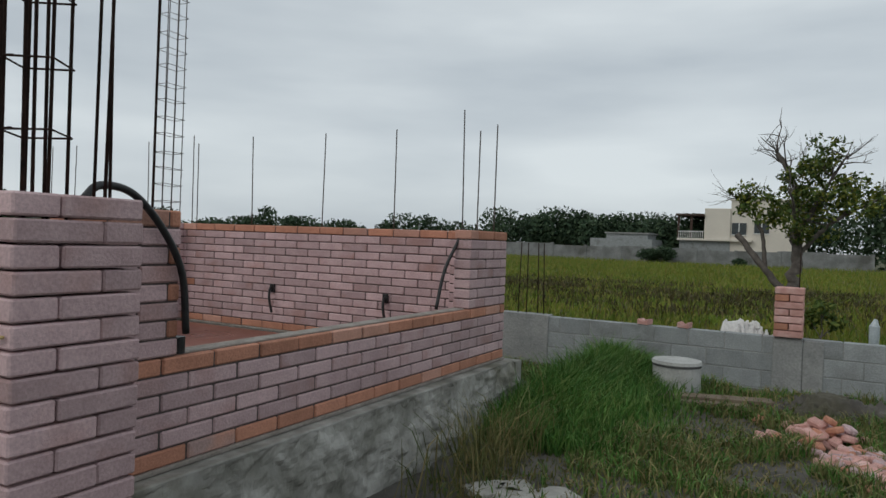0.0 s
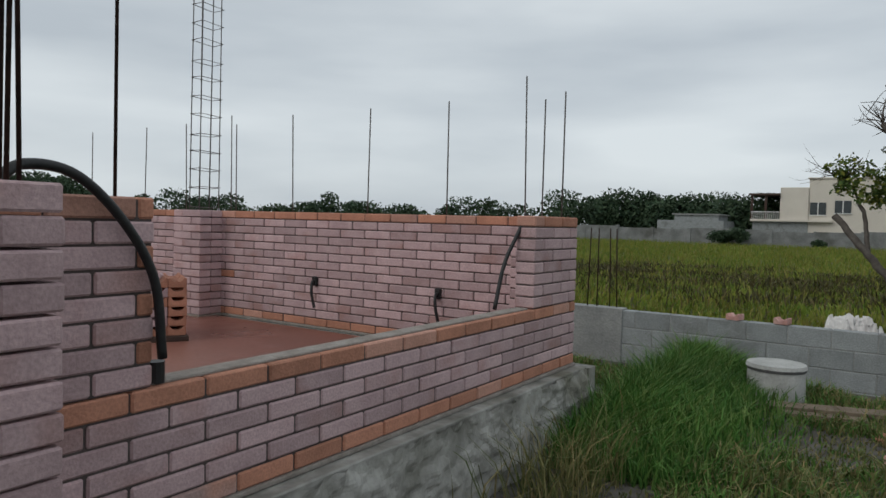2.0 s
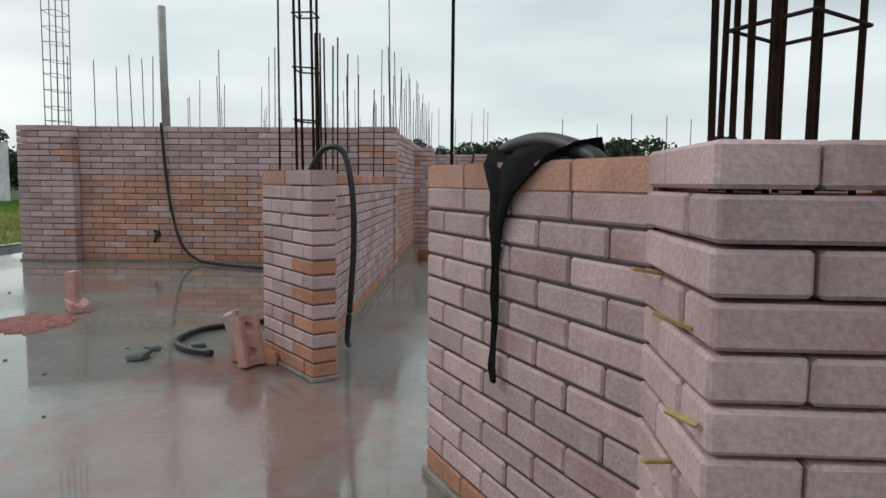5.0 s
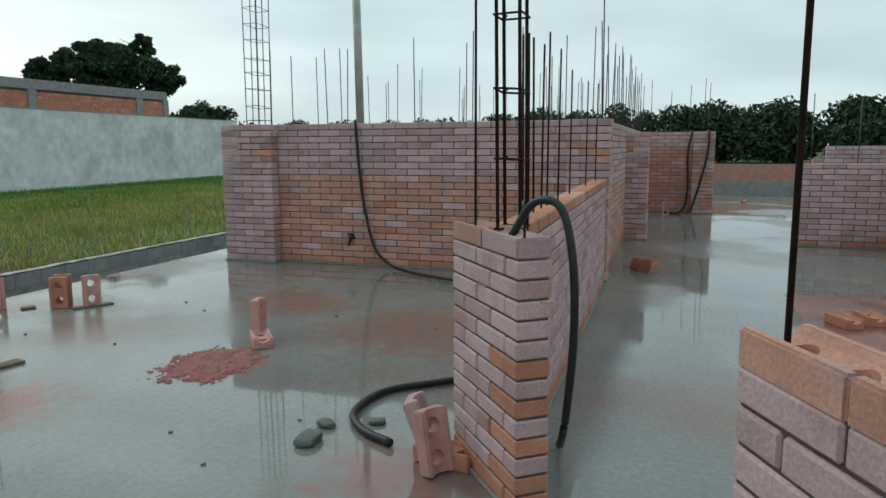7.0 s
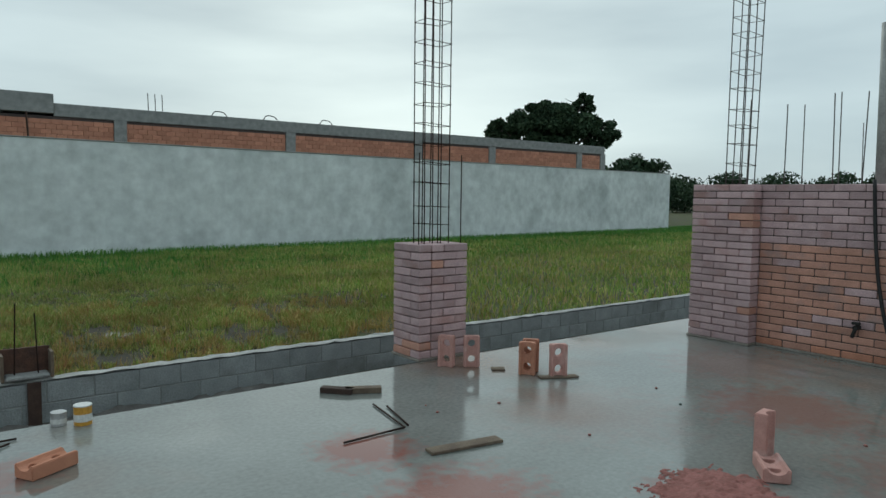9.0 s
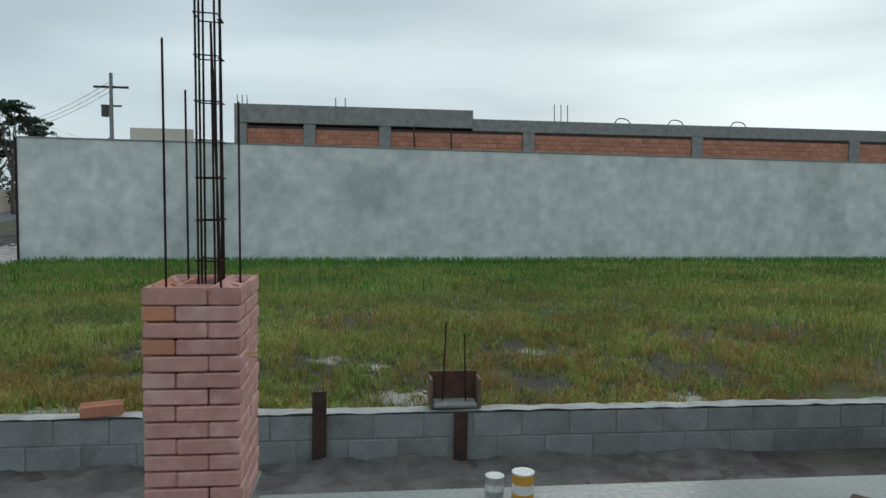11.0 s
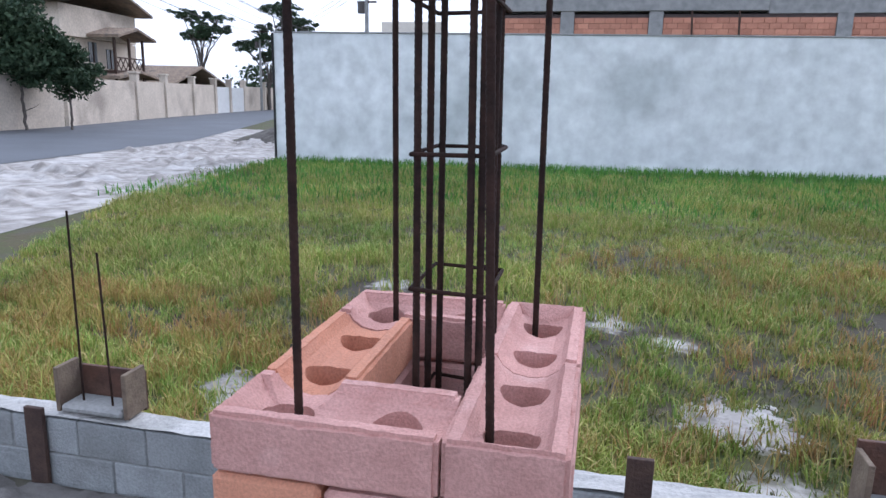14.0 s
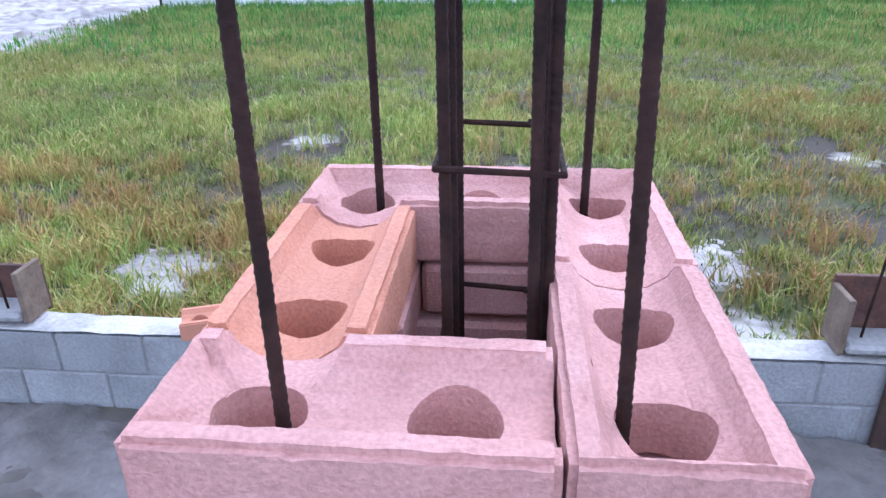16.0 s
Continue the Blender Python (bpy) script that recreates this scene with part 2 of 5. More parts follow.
GRASS = leafmat("field_grass", (0.15, 0.27, 0.05), (0.26, 0.345, 0.075), (0.50, 0.42, 0.18), 0.045)
MEADOW = leafmat("meadow_grass_blade", (0.085, 0.15, 0.018), (0.15, 0.20, 0.028), (0.24, 0.22, 0.055), 0.03)
DRYGRASS = leafmat("straw_grass", (0.22, 0.24, 0.05), (0.42, 0.33, 0.10), (0.36, 0.20, 0.09), 0.03)
GRASSDK = leafmat("verge_grass", (0.05, 0.17, 0.03), (0.10, 0.25, 0.045), (0.18, 0.29, 0.06))
LUSH = leafmat("lush_grass", (0.04, 0.115, 0.02), (0.085, 0.19, 0.035), (0.20, 0.26, 0.08))
WEED = leafmat("dry_weed", (0.07, 0.10, 0.03), (0.14, 0.14, 0.05), (0.28, 0.22, 0.10))
BROWNWEED = leafmat("brown_weed", (0.035, 0.035, 0.015), (0.07, 0.065, 0.025), (0.14, 0.11, 0.05))
LEAF = leafmat("tree_leaf", (0.045, 0.08, 0.02), (0.09, 0.13, 0.03), (0.22, 0.22, 0.04))
# dark foliage, its tones lifted to put distance haze into the colour
LEAFDK = leafmat("hazed_dark_leaf", (0.022, 0.045, 0.024), (0.042, 0.07, 0.036), (0.065, 0.095, 0.05))

# ---- helpers ----


def part(name, bm, material, parent=None, label="", smooth=False):
    me = bpy.data.meshes.new(name)
    bm.to_mesh(me)
    bm.free()
    me.materials.append(material)
    if smooth:
        me.shade_smooth()
    ob = new(name, me)
    if parent:
        ob.parent = parent
    if label:
        ob["label"] = label
    return ob


def pyd(name, verts, faces, material, parent=None, smooth=False):
    me = bpy.data.meshes.new(name)
    me.from_pydata(verts, [], faces)
    me.materials.append(material)
    if smooth:
        me.shade_smooth()
    ob = new(name, me)
    if parent:
        ob.parent = parent
    return ob


def empty(name, loc, label, category, group="", kind="", rz=0):
    e = new(name)
    e.matrix_world = pose(*loc, 0, 0, rz)
    return tagged(e, label, category, group, kind)


def box(bm, x0, y0, z0, x1, y1, z1, bev=0.0, m=None):
    c = Matrix.Translation(((x0 + x1) / 2, (y0 + y1) / 2, (z0 + z1) / 2)) @ Matrix.Diagonal((x1 - x0, y1 - y0, z1 - z0, 1))
    vs = bmesh.ops.create_cube(bm, size=1, matrix=c)["verts"]
    if bev:
        es = list({e for v in vs for e in v.link_edges})
        vs = list({v for f in bmesh.ops.bevel(bm, geom=es, offset=bev, segments=1, affect="EDGES")["faces"] for v in f.verts} | {v for v in vs if v.is_valid})
    if m is not None:
        bmesh.ops.transform(bm, matrix=m, verts=vs)
    return vs


def boxed(*a, bev=0.0, m=None):
    bm = bmesh.new()
    box(bm, *a, bev=bev, m=m)
    return bm


def tube(path, r, seg=8, close=True):
    """A bent round bar along a path."""
    bm = bmesh.new()
    pts = [Vector(p) for p in path]
    rings = []
    up = Vector((0.31, 0.17, 0.93))
    for i, p in enumerate(pts):
        d = (pts[min(i + 1, len(pts) - 1)] - pts[max(i - 1, 0)]).normalized()
        a = d.cross(up if abs(d.dot(up)) < 0.95 else Vector((1, 0, 0))).normalized()
        b = d.cross(a)
        rr = r[i] if isinstance(r, (list, tuple)) else r
        rings.append([bm.verts.new(p + (a * math.cos(k * math.tau / seg) + b * math.sin(k * math.tau / seg)) * rr) for k in range(seg)])
    for q, w in zip(rings, rings[1:]):
        for k in range(seg):
            bm.faces.new((q[k], q[(k + 1) % seg], w[(k + 1) % seg], w[k]))
    if close:
        bm.faces.new(rings[0][::-1])
        bm.faces.new(rings[-1])
    return bm


def spline(pts, n=8):
    """Points of a smooth curve through the given ones."""
    p = [Vector(q) for q in pts]
    p = [p[0] * 2 - p[1]] + p + [p[-1] * 2 - p[-2]]
    out = []
    for i in range(1, len(p) - 2):
        for k in range(n):
            t = k / n
            out.append(0.5 * (2 * p[i] + (p[i + 1] - p[i - 1]) * t + (2 * p[i - 1] - 5 * p[i] + 4 * p[i + 1] - p[i + 2]) * t * t + (3 * p[i] - p[i - 1] - 3 * p[i + 1] + p[i + 2]) * t ** 3))
    out.append(p[-2])
    return out


H_C = 0.08
LB, WB = 0.30, 0.15
rng = random.Random(7)
brick_cache = {}


def brick_mesh(length, depth, height, material, bev=0.007):
    key = (round(length, 2), round(depth, 3), round(height, 3), material.name)
    if key not in brick_cache:
        g = 0.0042
        bm = boxed(-length / 2 + g, -depth / 2, g, length / 2 - g, depth / 2, height - g, bev=bev)
        me = bpy.data.meshes.new("brick")
        bm.to_mesh(me)
        bm.free()
        me.materials.append(material)
        brick_cache[key] = me
    return brick_cache[key]


def put_brick(parent, m, length, material, depth=WB, height=H_C, name="brick", bev=0.007):
    ob = new(name, brick_mesh(length, depth, height, material, bev))
    ob.parent = parent
    ob.matrix_basis = m @ Matrix.Translation((rng.uniform(-0.0015, 0.0015), rng.uniform(-0.0025, 0.0025), 0)) @ Matrix.Rotation(radians(rng.uniform(-0.35, 0.35)), 4, "Z")
    return ob


def course(parent, a, b, z, shift, pick, depth=WB, height=H_C, unit=LB, name="brick", bev=0.007):
    """One course of bricks laid from a to b in plan (their middle line)."""
    a, b = Vector((*a, 0)), Vector((*b, 0))
    total, d = (b - a).length, (b - a).normalized()
    ang = math.degrees(math.atan2(d.y, d.x))
    cuts = [0.0]
    s = unit / 2 if shift else unit
    while s < total - 0.05:
        cuts.append(s)
        s += unit
    cuts.append(total)
    for i, (u, v) in enumerate(zip(cuts, cuts[1:])):
        p = a + d * (u + v) / 2
        put_brick(parent, pose(p.x, p.y, z, 0, 0, ang), v - u, pick(i, len(cuts) - 1), depth, height, name, bev)


def pinkish(i, n):
    return ORANGE if rng.random() < 0.004 else PINK


def orange(i, n):
    return ORANGE if rng.random() < 0.8 else TAN


def tannish(i, n):
    return TAN if rng.random() < 0.85 else (PINK if rng.random() < 0.6 else ORANGE)


def brick_wall(name, a, b, courses, label, group="house walls", tops=True, tan_to=0, z0=0.02, start=0, ends=False, drop=0.012):
    """A wall one brick thick, course by course, on a bed of grout."""
    w = empty(name, (0, 0, 0), label, "brick wall", group, "structure")
    d = (Vector(b) - Vector(a)).normalized()
    ang = math.degrees(math.atan2(d.y, d.x))
    total = (Vector(b) - Vector(a)).length
    core = boxed(0.01, -WB / 2 + 0.009, z0 + start * H_C, total - 0.01, WB / 2 - 0.009, z0 + courses * H_C - drop, m=pose(*a, 0, 0, 0, ang))
    part("joint_fill", core, MORTAR, w)
    if not start:
        part("grout_bed", boxed(-0.01, -WB / 2 - 0.012, 0.001, total + 0.01, WB / 2 + 0.012, z0 + 0.003, bev=0.004, m=pose(*a, 0, 0, 0, ang)), GROUT, w)
    for c in range(start, courses):
        pick = orange if (c == 0 or (tops and c == courses - 1)) else (tannish if c < tan_to else pinkish)
        if ends and pick is pinkish and c % 2 and (start or c < 8):
            base = pick
            pick = lambda i, n, base=base: ORANGE if i == n - 1 else base(i, n)
        course(w, a, b, z0 + c * H_C, c % 2, pick)
    return w


def pier(name, x0, y0, x1, y1, courses, label, material=PINK, z0=0.02, tan=0.0, kind="structure", group="brick piers"):
    """A hollow pier of bricks laid round in a ring, turned over every second course."""
    w = empty(name, (0, 0, 0), label, "brick pier", group, kind)
    h = WB / 2
    for c in range(courses):
        z = z0 + c * H_C
        pick = lambda i, n: TAN if rng.random() < tan else (ORANGE if (material is PINK and rng.random() < 0.0) else material)
        if c % 2:
            course(w, (x0, y1 - h), (x1 - WB, y1 - h), z, 0, pick)
            course(w, (x1 - h, y0 + WB), (x1 - h, y1), z, 0, pick)
            course(w, (x0 + WB, y0 + h), (x1, y0 + h), z, 0, pick)
            course(w, (x0 + h, y0), (x0 + h, y1 - WB), z, 0, pick)
        else:
            course(w, (x0 + WB, y1 - h), (x1, y1 - h), z, 0, pick)
            course(w, (x1 - h, y0), (x1 - h, y1 - WB), z, 0, pick)
            course(w, (x0, y0 + h), (x1 - WB, y0 + h), z, 0, pick)
            course(w, (x0 + h, y0 + WB), (x0 + h, y1), z, 0, pick)
    part("grout_bed", boxed(x0 - 0.012, y0 - 0.012, 0.001, x1 + 0.012, y1 + 0.012, z0 + 0.003, bev=0.004), GROUT, w)
    return w


rod_cache = {}


def rod_mesh(length, r, material, ribbed=False):
    key = (round(length, 2), r, material.name, ribbed)
    if key not in rod_cache:
        if ribbed:
            seg, step = 10, 0.0032
            rows = int(length / step)
            vs = [(math.cos(k * math.tau / seg) * r * (1.13 if (i * step * 120 + k / seg * 0.9) % 1 < 0.34 else 1), math.sin(k * math.tau / seg) * r * (1.13 if (i * step * 120 + k / seg * 0.9) % 1 < 0.34 else 1), i * step) for i in range(rows) for k in range(seg)]
            fs = [(i * seg + k, i * seg + (k + 1) % seg, (i + 1) * seg + (k + 1) % seg, (i + 1) * seg + k) for i in range(rows - 1) for k in range(seg)]
            me = bpy.data.meshes.new("rod")
            me.from_pydata(vs, [], fs)
        else:
            bm = tube([(0, 0, 0), (0, 0, length)], r, 8)
            me = bpy.data.meshes.new("rod")
            bm.to_mesh(me)
            bm.free()
        me.materials.append(material)
        me.shade_smooth()
        rod_cache[key] = me
    return rod_cache[key]


def rod(x, y, z, length, lean=(0, 0), r=0.006, material=STEEL, ribbed=False, label="thin rusty steel rod standing upright in a brick wall", parent=None):
    ob = new("rod" if parent else "rebar_rod", rod_mesh(length, r, material, ribbed))
    if parent:
        ob.parent = parent
    else:
        tagged(ob, label, "rebar", "starter bars")
    ob.matrix_basis = pose(x, y, z, lean[0], lean[1], 0)
    return ob


def cage(x, y, z, sx, sy, length, nx=2, ny=2, step=0.2, r=0.005, material=STEEL, lean=(0, 0), rz=0, ribbed=False, label="tall rebar cage with square wire stirrups above a brick pier"):
    e = new("rebar_cage")
    e.matrix_world = pose(x, y, z, lean[0], lean[1], rz)
    tagged(e, label, "rebar", "rebar cages")
    for i in range(nx):
        for j in range(ny):
            if 0 < i < nx - 1 and 0 < j < ny - 1:
                continue
            rod(-sx / 2 + sx * i / (nx - 1), -sy / 2 + sy * j / (ny - 1), 0, length, (rng.uniform(-0.3, 0.3), rng.uniform(-0.3, 0.3)), r, material, ribbed, parent=e)
    s0 = None
    k = 0
    while 0.12 + k * step < length - 0.05:
        zz = 0.12 + k * step
        q = r + 0.003
        if s0 is None:
            bm = tube([(-sx / 2 - q, -sy / 2 - q, 0), (sx / 2 + q, -sy / 2 - q, 0.004), (sx / 2 + q, sy / 2 + q, 0), (-sx / 2 - q, sy / 2 + q, -0.004), (-sx / 2 - q, -sy / 2 - q, 0), (-sx / 2 + 0.02, -sy / 2 + 0.015, 0.01)], r * 0.65, 6)
            s0 = part("stirrup", bm, material, e)
            ob = s0
        else:
            ob = new("stirrup", s0.data)
            ob.parent = e
        ob.matrix_basis = pose(0, 0, zz + rng.uniform(-0.02, 0.02), rng.uniform(-3, 3), rng.uniform(-3, 3), 0)
        k += 1
    return e


def hose(name, pts, r, label, category="hose"):
    ob = part(name, tube(spline(pts), r, 10), HOSE, smooth=True)
    return tagged(ob, label, category)


def blades(name, sampler, count, hmin, hmax, width, material, label, lean=0.5, z=0.0):
    """Grass: bent blades of two quads each."""
    vs, fs = [], []
    for _ in range(count):
        q = sampler()
        if q is None:
            continue
        x, y, k = q[:3]
        zz = q[3] if len(q) > 3 else z
        h = rng.uniform(hmin, hmax) * k
        a = rng.uniform(0, math.tau)
        dx, dy = math.cos(a), math.sin(a)
        b = rng.uniform(0, lean) * h
        g = rng.uniform(0, math.tau)
        lx, ly = math.cos(g) * b, math.sin(g) * b
        w = width * rng.uniform(0.6, 1.3)
        n = len(vs)
        vs += [(x - dx * w, y - dy * w, zz), (x + dx * w, y + dy * w, zz), (x + lx * 0.35 + dx * w * 0.8, y + ly * 0.35 + dy * w * 0.8, zz + h * 0.6), (x + lx * 0.35 - dx * w * 0.8, y + ly * 0.35 - dy * w * 0.8, zz + h * 0.6), (x + lx, y + ly, zz + h * (1 - 0.3 * lean * rng.random()))]
        fs += [(n, n + 1, n + 2, n + 3), (n + 3, n + 2, n + 4)]
    return tagged(pyd(name, vs, fs, material), label, "grass", kind="stuff")


def leaves(vs, fs, c, rad, count, size, r=rng):
    for _ in range(count):
        d = Vector((r.gauss(0, 1), r.gauss(0, 1), r.gauss(0, 1))).normalized() * (r.random() ** 0.45)
        p = Vector(c) + Vector((d.x * rad[0], d.y * rad[1], d.z * rad[2]))
        u = Vector((r.gauss(0, 1), r.gauss(0, 1), r.gauss(0, 1))).normalized()
        v = u.cross(Vector((r.gauss(0, 1), r.gauss(0, 1), r.gauss(0, 1)))).normalized()
        s = size * r.uniform(0.6, 1.3)
        n = len(vs)
        vs += [p - u * s, p + v * s * 0.5, p + u * s, p - v * s * 0.5]
        fs.append((n, n + 1, n + 2, n + 3))


def tree(name, base, height, spread, trunk_r, label, leaf, clumps=26, per=60, size=0.06, clump=0.35, seed=1, bare=0, first=0.3, flat=0.8, lean=(0, 0), category="tree"):
    """Tapered trunk, forking limbs, and clumps of leaves at the limbs' ends."""
    r = random.Random(seed)
    e = empty(name, base, label, category)
    bm = bmesh.new()
    tips = []

    def limb(p, d, length, rad, level):
        pts, rr = [p], [rad]
        for i in range(4):
            d = (d + Vector((r.gauss(0, 0.16), r.gauss(0, 0.16), r.gauss(0, 0.1) + 0.05))).normalized()
            p = p + d * length / 4
            pts.append(p)
            rr.append(rad * (1 - 0.42 * (i + 1) / 4))
        t = tube(pts, rr, 6 if level else 9)
        me = bpy.data.meshes.new("tmp")
        t.to_mesh(me)
        t.free()
        bm.from_mesh(me)
        bpy.data.meshes.remove(me)
        if level >= 3 or rad < 0.004:
            tips.append(p)
            return
        if level:
            tips.append(p)
        for k in range(r.choice((2, 3)) + (level == 0)):
            a = r.uniform(0, math.tau)
            out = Vector((math.cos(a) * spread, math.sin(a) * spread, r.uniform(0.25, 1.0) * flat * 1.2)).normalized()
            limb(pts[r.choice((2, 3, 4)) if level else r.choice((3, 4))], (d * 0.45 + out).normalized(), length * r.uniform(0.55, 0.8), rr[-1] * r.uniform(0.55, 0.75), level + 1)

    limb(Vector((0, 0, -0.05)), Vector((lean[0], lean[1], 1)), height * first * 1.3, trunk_r, 0)
    part("trunk", bm, BARK, e, smooth=True)
    vs, fs = [], []
    r.shuffle(tips)
    for p in tips[bare: bare + clumps]:
        leaves(vs, fs, p, (clump * r.uniform(0.6, 1.2), clump * r.uniform(0.6, 1.2), clump * r.uniform(0.45, 0.8)), per, size, r)
    if vs:
        pyd("crown", vs, fs, leaf, e)
    return e


# ---- ground and distance ----


def stain(m, spots, colour, z=0.0):
    """Dust trodden into the floor round some spots, thinning outwards and broken by noise."""
    n, l = m.node_tree.nodes, m.node_tree.links
    b = n["Principled BSDF"]
    src = b.inputs["Base Color"].links[0].from_socket
    tc = n.new("ShaderNodeTexCoord")
    nz = n.new("ShaderNodeTexNoise")
    nz.inputs["Scale"].default_value, nz.inputs["Detail"].default_value = 7.5, 9
    nz.inputs["Roughness"].default_value = 0.7
    l.new(tc.outputs["Object"], nz.inputs["Vector"])
    for x, y, r, k in spots:
        d = n.new("ShaderNodeVectorMath")
        d.operation = "DISTANCE"
        l.new(tc.outputs["Object"], d.inputs[0])
        d.inputs[1].default_value = (x, y, z)
        mr = n.new("ShaderNodeMapRange")
        mr.inputs["From Min"].default_value, mr.inputs["From Max"].default_value = 0.0, r
        mr.inputs["To Min"].default_value, mr.inputs["To Max"].default_value = 0.42, -0.42
        l.new(d.outputs["Value"], mr.inputs["Value"])
        ad = n.new("ShaderNodeMath")
        ad.operation = "ADD"
        l.new(mr.outputs["Result"], ad.inputs[0])
        l.new(nz.outputs["Fac"], ad.inputs[1])
        m2 = n.new("ShaderNodeMapRange")
        m2.inputs["From Min"].default_value, m2.inputs["From Max"].default_value = 0.45, 0.72
        m2.inputs["To Max"].default_value = k
        l.new(ad.outputs[0], m2.inputs["Value"])
        mx = n.new("ShaderNodeMix")
        mx.data_type = "RGBA"
        l.new(m2.outputs["Result"], mx.inputs["Factor"])
        l.new(src, mx.inputs["A"])
        mx.inputs["B"].default_value = (*colour, 1)
        src = mx.outputs["Result"]
    l.new(src, b.inputs["Base Color"])


G = -0.52
gm = mat("field_soil", (0.065, 0.085, 0.025), (0.085, 0.07, 0.035), 2.2, 0.95, 1.0, 14, col3=(0.085, 0.07, 0.055), blot=0.7)
bm = bmesh.new()
bmesh.ops.create_circle(bm, cap_ends=True, radius=900, segments=64, matrix=Matrix.Translation((0, 0, G)))
tagged(part("ground", bm, gm), "green field of wild grass with bare soil patches", "ground", kind="structure")


def sheet(name, outline, z, material, label, category):
    bm = bmesh.new()
    bm.faces.new([bm.verts.new((x, y, z)) for x, y in outline])
    bmesh.ops.triangulate(bm, faces=bm.faces[:], ngon_method="EAR_CLIP")
    ob = part(name, bm, material)
    return tagged(ob, label, category, kind="structure")


def strip(name, pairs, z, material, label, category):
    """A flat band between two edges, quad by quad."""
    vs = [(x, y, z) for p in pairs for x, y in p]
    fs = [(2 * i, 2 * i + 2, 2 * i + 3, 2 * i + 1) for i in range(len(pairs) - 1)]
    return tagged(pyd(name, vs, fs, material), label, category, kind="structure")


strip("road", [((13.5, -5), (25.5, -5)), ((14.2, -22), (26, -22)), ((15.2, -32), (26.5, -36)), ((18.5, -42), (30, -48.6)), ((30, -75), (38.5, -83)), ((42, -110), (52, -110))], G + 0.02, ASPHALT, "grey asphalt street curving away past walled houses", "road")
strip("sand_verge", [((6.0, -9), (13.8, -8)), ((7.0, -16.5), (14.1, -16.5)), ((8.0, -24), (14.5, -24)), ((8.6, -34), (16.2, -34)), ((13, -41), (18.8, -42))], G + 0.008, SAND, "pale churned sand verge beside the street", "sand")
sheet("building_plot_soil", [(-26, -8.2), (9, -8.2), (9, 8.4), (-1.9, 8.4), (-26, 8.4)], G + 0.006, SOIL, "dark trampled soil around the house slab", "soil")


BARE = [(-1.7, -11.4, 1.2), (-4.6, -12.2, 1.3), (-3.0, -10.7, 0.9), (0.5, -12.3, 1.1), (2.0, -10.5, 0.7), (-6.4, -11.0, 1.2), (-4.3, -10.3, 0.8), (-9.5, -13.5, 1.5), (0.6, -10.7, 0.7), (-2.2, -14.2, 1.0), (-7.5, -13.0, 1.3)]
SANDY = [(-1.9, -11.7, 0.5), (-2.4, -11.2, 0.4), (-2.75, -9.7, 0.55), (0.6, -9.25, 0.55), (-2.8, -8.8, 0.6), (-4.7, -12.0, 0.4), (0.45, -12.4, 0.5), (-4.2, -8.8, 0.5), (-5.8, -9.6, 0.5)]
stain(gm, [(x, y, r * 1.5, 0.9) for x, y, r in BARE], (0.05, 0.042, 0.033), G)
stain(gm, [(x, y, r * 1.1, 0.95) for x, y, r in SANDY], (0.44, 0.42, 0.39), G)


def bare(x, y):
    """How open the ground lies at a spot of the field, broken up by noise."""
    k = 0.0
    for bx, by, br in BARE + SANDY:
        k = max(k, 1 - math.hypot(x - bx, y - by) / (br * 1.3))
    return k * 0.75 + 0.75 * noise.noise((x * 5.5, y * 5.5, 21)) + 0.3 * noise.noise((x * 1.3, y * 1.3, 25))


tuft = [0, 0, 1, 0]


def field_s():
    if tuft[3] <= 0:
        d = 16.5 * rng.random() ** 1.5
        y = -8.35 - d
        x = rng.uniform(-5.5 - d * 1.15, 3.6 + d * 0.42)
        k = noise.noise((x * 0.35, y * 0.35, 0)) + 0.6 * noise.noise((x * 1.1, y * 1.1, 5))
        tuft[0], tuft[1], tuft[2], tuft[3] = x, y, 0.9 + 0.5 * k + (0.5 if y > -9.8 and abs(x + 1.2) > 1.6 and rng.random() < 0.35 else 0), rng.randint(7, 16)
        if bare(x, y) > 0.32 and rng.random() < 0.92 or noise.noise((x * 3.4, y * 3.4, 11)) + 0.4 * k < -0.13 and rng.random() < 0.9 or x > 6.4 + (-y - 11) * 0.12:
            tuft[3] = 0
            return None
    tuft[3] -= 1
    s = 0.035 + 0.0035 * (-8 - tuft[1])
    return tuft[0] + rng.gauss(0, s), tuft[1] + rng.gauss(0, s), tuft[2] * (1 + 0.02 * (-8 - tuft[1]))


blades("field_grass", field_s, 340000, 0.04, 0.165, 0.0045, GRASS, "yellow-green wild grass covering the empty plot", 1.0, G)


def stubble():
    d = 14 * rng.random() ** 1.4
    x, y = rng.uniform(-5 - d * 1.1, 3.4 + d * 0.4), -8.3 - d
    if noise.noise((x * 2.6, y * 2.6, 11)) < -0.27 or bare(x, y) > 0.5:
        return None
    return x, y, 1 + 0.06 * d


blades("dry_stubble", stubble, 85000, 0.02, 0.085, 0.0045, WEED, "short dry stubble between the grass tufts", 1.6, G)


clump = [0, 0, 0]


